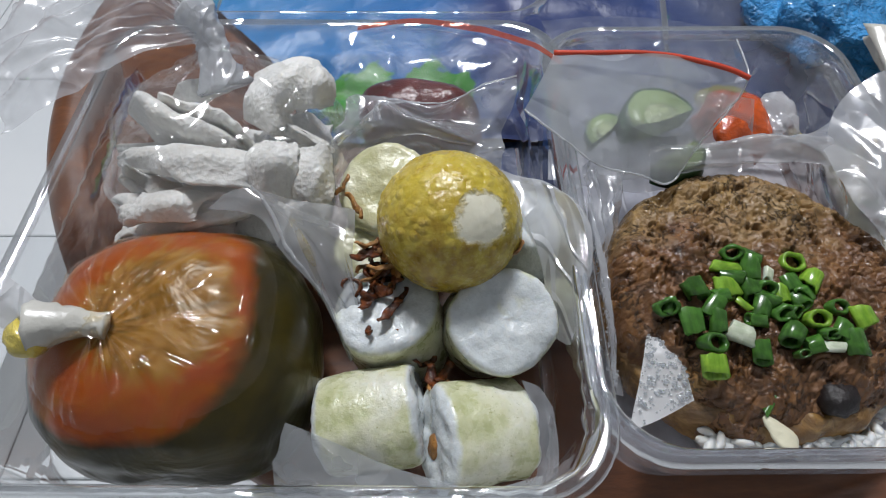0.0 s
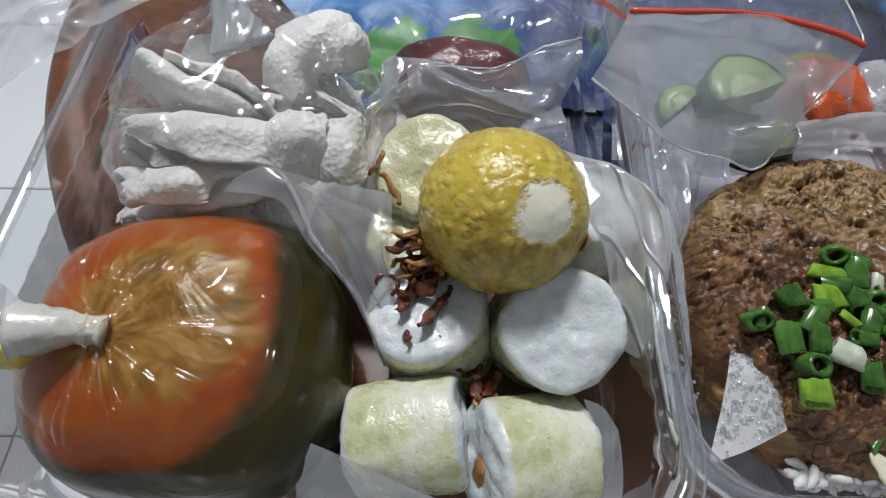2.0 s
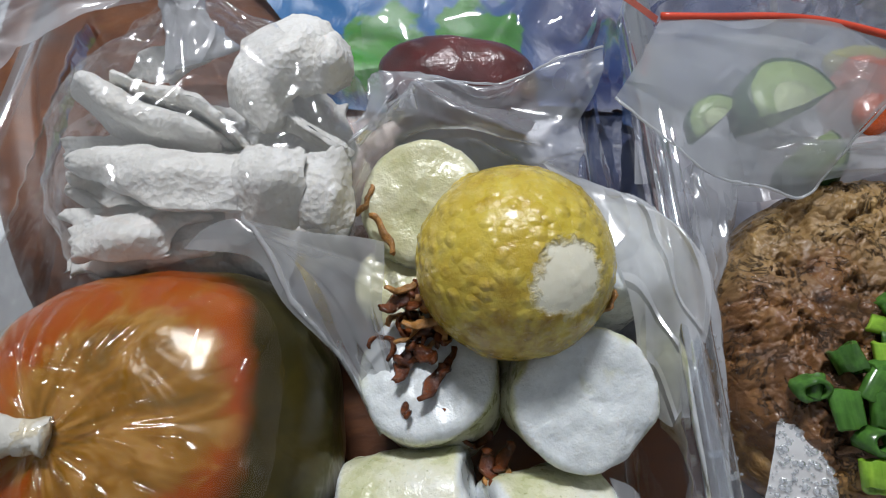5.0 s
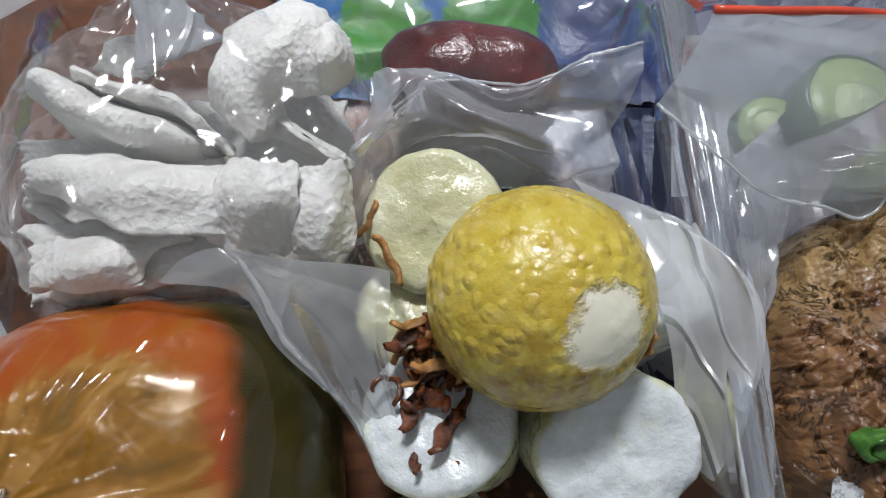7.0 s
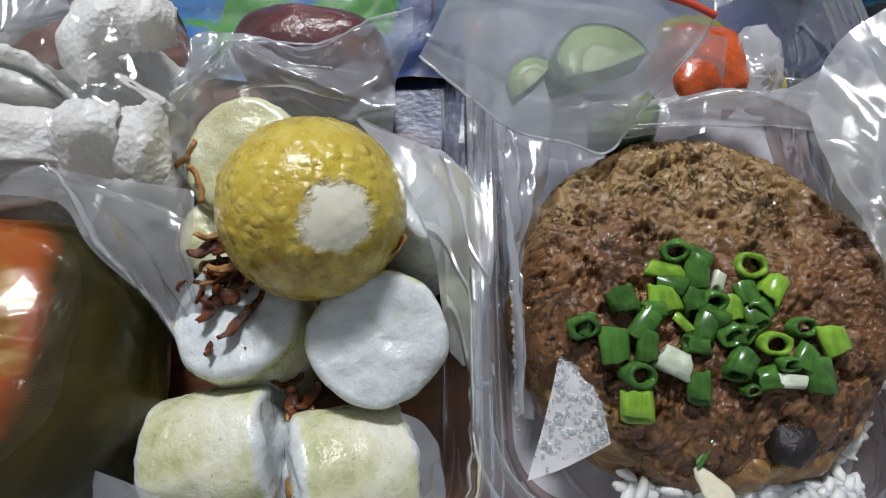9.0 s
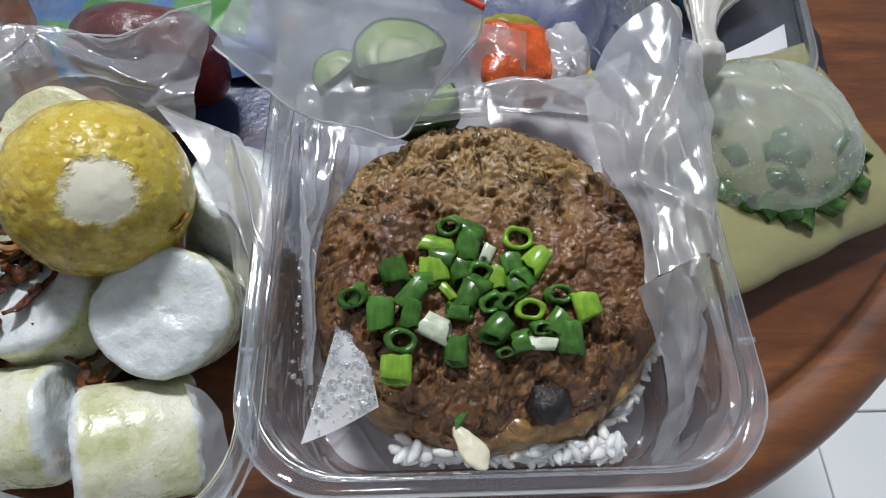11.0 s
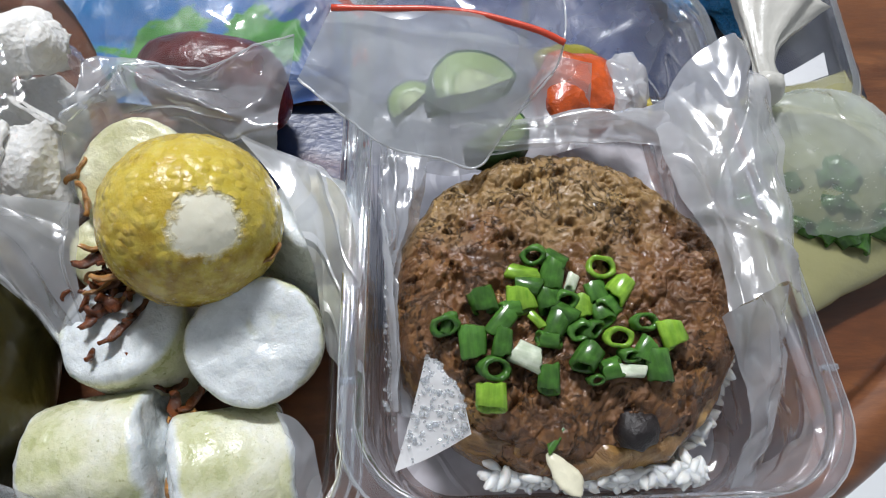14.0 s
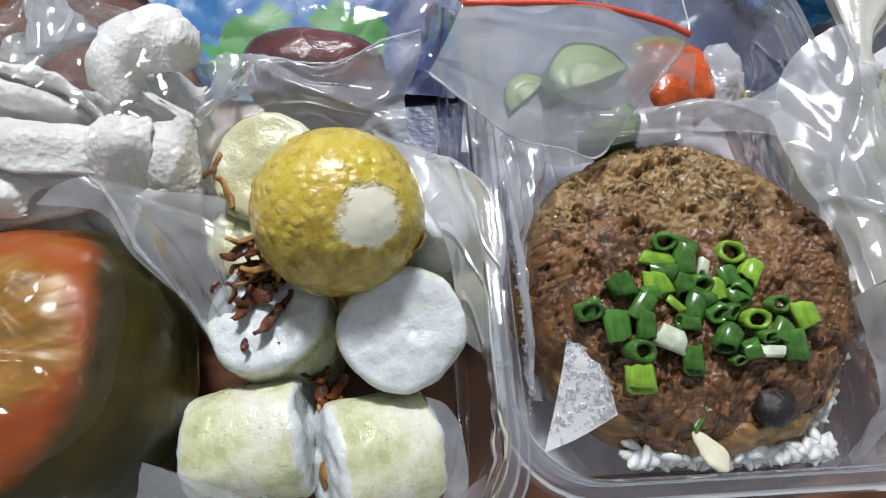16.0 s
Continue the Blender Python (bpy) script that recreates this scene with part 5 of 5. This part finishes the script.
# ---- zip bags behind ----
def zip_bag_cucumber():
    b = thing("zip_bag_of_cucumber", "clear zip bag with a red closing strip holding cucumber", "zip bag")
    front = folded("front_film", [[(0.0257, 0.1567, 0.0600), (0.0380, 0.1473, 0.0560), (0.0496, 0.1422, 0.0500), (0.0636, 0.1414, 0.0460), (0.0733, 0.1410, 0.0430), (0.0817, 0.1497, 0.0500), (0.0934, 0.1610, 0.0580)],
     [(0.0300, 0.1617, 0.0660), (0.0412, 0.1580, 0.0640), (0.0526, 0.1542, 0.0620), (0.0639, 0.1523, 0.0600), (0.0755, 0.1523, 0.0580), (0.0859, 0.1564, 0.0600), (0.0941, 0.1605, 0.0620)],
     [(0.0350, 0.1704, 0.0710), (0.0471, 0.1696, 0.0715), (0.0585, 0.1691, 0.0715), (0.0699, 0.1687, 0.0715), (0.0812, 0.1659, 0.0710), (0.0884, 0.1637, 0.0700), (0.0946, 0.1618, 0.0685)]], FILM_ZIP, b, folds=7, amp=0.0012, seed=21)
    folded("top_flap", [[(0.0350, 0.1705, 0.0708), (0.0590, 0.1700, 0.0712), (0.0800, 0.1665, 0.0705), (0.0945, 0.1610, 0.0685)],
                        [(0.0340, 0.1810, 0.0700), (0.0610, 0.1815, 0.0705), (0.0830, 0.1780, 0.0695), (0.0965, 0.1720, 0.0675)],
                        [(0.0331, 0.1918, 0.0680), (0.0620, 0.1930, 0.0690), (0.0850, 0.1900, 0.0680), (0.0978, 0.1841, 0.0660)]], FILM_CLEAR, b, "clear flap past the strip", folds=4, amp=0.0008, seed=22)
    sheet("back_film", [[(0.036, 0.150, 0.034), (0.070, 0.146, 0.032), (0.108, 0.156, 0.034)],
                        [(0.038, 0.168, 0.038), (0.072, 0.170, 0.034), (0.110, 0.168, 0.036)],
                        [(0.040, 0.186, 0.048), (0.074, 0.190, 0.046), (0.110, 0.178, 0.046)]], FILM_SOFT, b, crumple=0.0016, scale=30, seed=23)
    tube("bottom_edge", [(0.0257, 0.1567, 0.0600), (0.0380, 0.1473, 0.0560), (0.0496, 0.1422, 0.0500), (0.0636, 0.1414, 0.0460), (0.0733, 0.1410, 0.0430), (0.0817, 0.1497, 0.0500), (0.0934, 0.1610, 0.0580)], [0.00035] * 7, FILM_DENSE, b, "whitish folded edge", sides=6, steps=60, rough=0.0004)
    tube("side_seam", [(0.0934, 0.1610, 0.0585), (0.0941, 0.1605, 0.0625), (0.0946, 0.1618, 0.0690), (0.0965, 0.1720, 0.0678), (0.0978, 0.1841, 0.0662)], [0.0003] * 5, FILM_DENSE, b, "welded side seam", sides=6, steps=40)
    tube("zip_strip", [(0.0349, 0.1705, 0.0712), (0.0470, 0.1701, 0.0714), (0.0600, 0.1700, 0.0716), (0.0713, 0.1688, 0.0714), (0.0800, 0.1664, 0.0711), (0.0884, 0.1635, 0.0705), (0.0946, 0.1608, 0.0692)], [0.0009] * 7, ZIP_RED, front, "thin red closing strip", sides=8, steps=40)
    return b


zip_bag_cucumber()


def cucumber(at, turn, r, thick, label):
    c = thing("cucumber_slice", label, "cucumber", pose(*at, *turn), "slices of cucumber")
    def ring(r0, r1, z0, z1, nm, mat):
        prof = [(r0, z0), (r1, z0), (r1, z1), (r0, z1)]
        def fn(u, v):
            q = math.pi * (u * 0.96 + 0.02)
            rr, z = prof[round(v * 3)]
            k = 1 + 0.04 * noise.noise(Vector((q * 2, rr * 100, 1)))
            return (rr * k * math.cos(q), rr * k * math.sin(q), z)
        grid(nm, fn, 28, 3, mat, c)
    ring(r * 0.93, r, -thick / 2, thick / 2, "skin", CUKE_SKIN)
    ring(r * 0.52, r * 0.93, -thick / 2, thick / 2, "flesh", CUKE_FLESH)
    ring(0.0002, r * 0.52, -thick * 0.49, thick * 0.49, "core", CUKE_CORE)
    return c


cucumber((0.0735, 0.1635, 0.0455), (10, 8, 28), 0.0142, 0.0090, "thick half slice of cucumber with dark skin")
cucumber((0.0560, 0.1625, 0.0430), (10, -14, 40), 0.0075, 0.0050, "small pale cucumber piece behind film")
cucumber((0.0790, 0.1575, 0.0360), (14, 0, 215), 0.0110, 0.0070, "cucumber slice lying lower in the bag")


def sambal_bag():
    b = thing("zip_bag_of_sambal", "clear zip bag with dark red chilli sambal", "zip bag")
    blob("sambal", (0.0240, 0.0125, 0.018), SAMBAL, b, rough=0.10, scale=60, seg=60, power=3.0).matrix_world = pose(-0.0080, 0.1905, 0.0225, 12, 0, -6)
    sheet("bag_film", [[(-0.036, 0.172, 0.036), (-0.015, 0.168, 0.042), (0.010, 0.170, 0.044), (0.030, 0.178, 0.044)],
                       [(-0.036, 0.190, 0.046), (-0.014, 0.188, 0.052), (0.010, 0.188, 0.052), (0.031, 0.190, 0.050)],
                       [(-0.038, 0.208, 0.050), (-0.014, 0.206, 0.054), (0.010, 0.202, 0.054), (0.031, 0.198, 0.052)],
                       [(-0.039, 0.213, 0.050), (-0.014, 0.212, 0.052), (0.010, 0.206, 0.052), (0.032, 0.200, 0.050)]], FILM_CLEAR, b, crumple=0.0015, scale=35, seed=31)
    sheet("zip_strip", [[(-0.032, 0.209, 0.0520), (-0.012, 0.208, 0.0555), (0.010, 0.203, 0.0560), (0.030, 0.197, 0.0545), (0.041, 0.186, 0.0545)],
                        [(-0.032, 0.2125, 0.0515), (-0.012, 0.212, 0.0550), (0.010, 0.2075, 0.0555), (0.031, 0.2005, 0.0540), (0.042, 0.189, 0.0540)]], film("red_tinted_strip", 0.6, (1.0, 0.5, 0.4), 0.2, 0.3, 40.0, 0.001, (0.60, 0.10, 0.05)), b, "faded red closing strip", crumple=0.0003, nv=6)
    return b


sambal_bag()


def sauce_sachet():
    b = thing("sauce_sachet", "small clear bag of orange-red chilli sauce", "sauce bag", pose(0.1085, 0.1790, 0.0300, 14, 10, 6))
    blob("sauce", (0.0135, 0.0125, 0.0105), SAUCE, b, rough=0.14, scale=90, seg=44, power=3.2)
    blob("oily_top", (0.0130, 0.0080, 0.0045), OIL, b, "yellow-green oil in the top of the bag", rough=0.2, scale=110, seg=30).location = (0.001, 0.0120, -0.0010)
    blob("pinched_film", (0.0085, 0.0125, 0.0075), FILM_DENSE, b, "white gathered film", rough=0.4, scale=120, seg=36).location = (0.0155, -0.0010, 0.0040)
    blob("yellow_tie", (0.0028, 0.004, 0.0028), TAIL_YELLOW, b, "yellow tie", rough=0.2, scale=200, seg=20).location = (0.0225, -0.0040, 0.0030)
    return b


sauce_sachet()


# ---- clear broth bag on the table ----
def broth_dome(u, v):
    q, e = 2 * math.pi * u, math.pi / 2 * v
    p = Vector((0.031 * math.cos(e) ** 0.8 * math.cos(q), 0.027 * math.cos(e) ** 0.8 * math.sin(q), 0.021 * math.sin(e)))
    knot = Vector((-0.024, 0.012, 0.024))
    pull = max(0, 1 - (p - knot).length / 0.028)
    p = p.lerp(knot, 0.7 * pull)
    ang = math.atan2(p.y - knot.y, p.x - knot.x)
    p.z += 0.0030 * abs(math.sin(2.5 * ang + 0.6)) * min(1, (p - knot).length / 0.02) - 0.0010
    return Vector((0.188, 0.159, 0.017)) + p + Vector((0, 0, 0.0010 * crease(p, 40)))


def broth_bag():
    b = thing("broth_bag", "knotted clear bag of pale green broth with scallions", "bag of soup")
    # flat corner of the bag, filled thinly
    def at(u, v):
        side = 1 if v > 0.5 else -1
        f = abs(v - 0.5) * 2
        f = 1 - f
        q = 2 * math.pi * u
        corners = [Vector((0.2385, 0.1396, 0)), Vector((0.222, 0.212, 0)), Vector((0.152, 0.190, 0)), Vector((0.150, 0.099, 0))]
        s = u * 4
        i = int(s) % 4
        edge = corners[i].lerp(corners[(i + 1) % 4], s - int(s))
        mid = Vector((0.183, 0.153, 0))
        k = math.sin(f * math.pi / 2)
        p = mid.lerp(edge, 1 - (1 - k) if f < 1 else 1)
        z = 0.0095 + side * 0.0085 * math.sqrt(max(0, 1 - k ** 3))
        return (p.x + 0.001 * turb(p, 60), p.y + 0.001 * turb(p + Vector((1, 0, 0)), 60), max(0.0015, z + 0.0008 * turb(p, 70)))

    grid("broth", at, 96, 40, BROTH, b, ring=True)
    c = Vector((0.188, 0.159, 0.017))

    grid("misted_film", broth_dome, 90, 36, film("misted_clear_film", 0.40, (0.95, 1.0, 0.94), 0.18, 0.4, 55.0, 0.002, (0.84, 0.88, 0.87), blotch=0.9, ior=1.9, cap=0.3), b, "bulging film misted inside", ring=True)
    k = c + Vector((-0.025, 0.012, 0.026))
    blob("knot", (0.006, 0.005, 0.006), TAIL, b, "white knot", rough=0.2, scale=150, seg=28).location = k
    tube("twisted_tail", [k + Vector((0.0, 0.001, 0.002)), k + Vector((-0.0005, 0.008, 0.0045)), k + Vector((0.002, 0.018, 0.006)), k + Vector((0.009, 0.033, 0.008))], [0.0044, 0.0036, 0.0068, 0.0150], TAIL, b, "white gathered tail", sides=26, steps=30, flat=0.5, rough=0.0003, pleats=7)
    return b


broth_bag()
rnd = random.Random(8)
for i in range(24):
    q = radians(195 + i * 13 + rnd.uniform(-5, 5)) if i < 14 else rnd.uniform(0, 6.28)
    k = rnd.uniform(0.88, 1.06) if i < 14 else 0.85 * math.sqrt(rnd.random())
    scallion((0.188 + 0.030 * k * math.cos(q), 0.158 + 0.0255 * k * math.sin(q), 0.0178), (rnd.uniform(40, 100), rnd.uniform(-30, 30), rnd.uniform(0, 180)), 0.0034, 0.0065, SC_GREEN, label="green scallion ring floating in broth", place="scallions in the broth")


def dome_drops():
    rnd2 = random.Random(17)
    ball, faces = round_body(6, 4)
    bodies = []
    for _ in range(520):
        p = broth_dome(rnd2.random(), 2 / math.pi * math.asin(rnd2.uniform(0.15, 0.97)))
        r = rnd2.uniform(0.00012, 0.00024)
        if (p - Vector((0.164, 0.171, 0.041))).length > 0.018:
            bodies.append(([p + v * r for v in ball], faces))
    tagged(clump("condensation_drops", bodies, MIST_DROP), "fine water drops on the broth bag", "water drops", kind="stuff")


dome_drops()


# ---- things at the back ----
def printed_bag():
    ob = sheet("printed_plastic_bag", [[(-0.050, 0.200, 0.003), (-0.02, 0.200, 0.004), (0.03, 0.200, 0.004), (0.12, 0.205, 0.004), (0.232, 0.196, 0.003)],
                                       [(-0.075, 0.245, 0.005), (-0.03, 0.25, 0.007), (0.03, 0.26, 0.006), (0.12, 0.26, 0.008), (0.236, 0.26, 0.005)],
                                       [(-0.120, 0.300, 0.006), (-0.05, 0.33, 0.010), (0.03, 0.34, 0.010), (0.12, 0.34, 0.012), (0.232, 0.33, 0.006)],
                                       [(-0.140, 0.350, 0.006), (-0.05, 0.42, 0.010), (0.03, 0.44, 0.012), (0.12, 0.45, 0.010), (0.220, 0.42, 0.006)]], printed_material(), None, crumple=0.0025, scale=25, nu=80, nv=60, seed=51)
    return tagged(ob, "flat blue, navy and green printed plastic bag under the food", "plastic bag")


printed_bag()
navy = sheet("navy_plastic_sheet", [[(0.012, 0.118, 0.0004), (0.045, 0.112, 0.0004), (0.078, 0.120, 0.0004)], [(0.000, 0.160, 0.0005), (0.045, 0.160, 0.0005), (0.085, 0.160, 0.0005)], [(-0.012, 0.201, 0.0006), (0.045, 0.203, 0.0006), (0.095, 0.203, 0.0006)]],
             plain("navy_plastic", (0.012, 0.026, 0.085), 0.35, 0.3, 50.0, 0.3, 0.001), None, crumple=0.0003, seed=53)
tagged(navy, "flat navy plastic sheet under the two boxes", "plastic bag")
pouch = blob("blue_pouch", (0.030, 0.036, 0.016), BLUE, rough=0.28, scale=70, seg=80, power=2.4, place=pose(0.182, 0.268, 0.020, 0, 0, 25))
tagged(pouch, "crinkled bright blue plastic pouch", "pouch")
GREEN = plain("green_wrapper_plastic", (0.06, 0.36, 0.02), 0.35, 0.3, 70.0, 0.4, 0.002)
wrap = sheet("green_wrapper", [[(0.196, 0.296, 0.020), (0.212, 0.300, 0.022), (0.230, 0.306, 0.018)], [(0.192, 0.306, 0.022), (0.210, 0.312, 0.024), (0.228, 0.318, 0.020)], [(0.190, 0.322, 0.016), (0.208, 0.328, 0.018), (0.226, 0.332, 0.014)]], GREEN, None, crumple=0.002, scale=60, seed=61)
tagged(wrap, "bright green plastic wrapper behind the blue pouch", "wrapper")
strip = sheet("paper_strip", [[(0.186, 0.200, 0.0085), (0.202, 0.206, 0.0085), (0.217, 0.212, 0.0085)], [(0.188, 0.206, 0.0085), (0.203, 0.214, 0.0085), (0.219, 0.224, 0.0085)]], PAPER, None, crumple=0.0003)
tagged(strip, "short white paper strip on the dark bag", "paper strip")


def clear_lid():
    b = thing("container_lid", "loose clear plastic container lid lying behind the food", "lid", pose(0.166, 0.262, 0.012, 0, 0, -8))
    tray("panel", 0.125, 0.150, 0.024, [(0.004, 0.003), (0.0035, 0.001), (0.0025, 0.001), (0.002, 0.003), (0.0, 0.003), (0.0, -0.002)], FILM_LID, b)
    tray("edge", 0.127, 0.152, 0.025, [(0.003, 0.0040), (0.0015, 0.0050), (0.0, 0.0040), (0.0, -0.003)], CLEAR_RIM, b, "rolled clear edge", floor_cap=False)
    return b


clear_lid()


# ---- ceiling light fitting ----
def ceiling_light():
    t = thing("ceiling_light", "square white ceiling light fitting", "lamp", pose(LAMP[0], LAMP[1], LAMP[2] + 0.05))
    bm = bmesh.new()
    box(bm, (-0.24, -0.17, 0.0), (0.24, 0.17, 0.2))
    part("housing", bm, WALL, t, smooth=False)


ceiling_light()


# ---- floor tiles ----
bm = bmesh.new()
box(bm, (-0.1510, -0.1510, -0.006), (0.1510, 0.1510, 0.0))
bmesh.ops.bevel(bm, geom=bm.edges, offset=0.0012, segments=1, affect="EDGES")
tile_mesh = bpy.data.meshes.new("tile")
bm.to_mesh(tile_mesh)
bm.free()
tile_mesh.materials.append(TILE)
for i in range(16):
    for j in range(17):
        t = new("tile", tile_mesh)
        t.parent = floor
        t.location = (-2.054 + 0.304 * i - 0.06, -2.084 + 0.304 * j, FLOOR + 0.001)
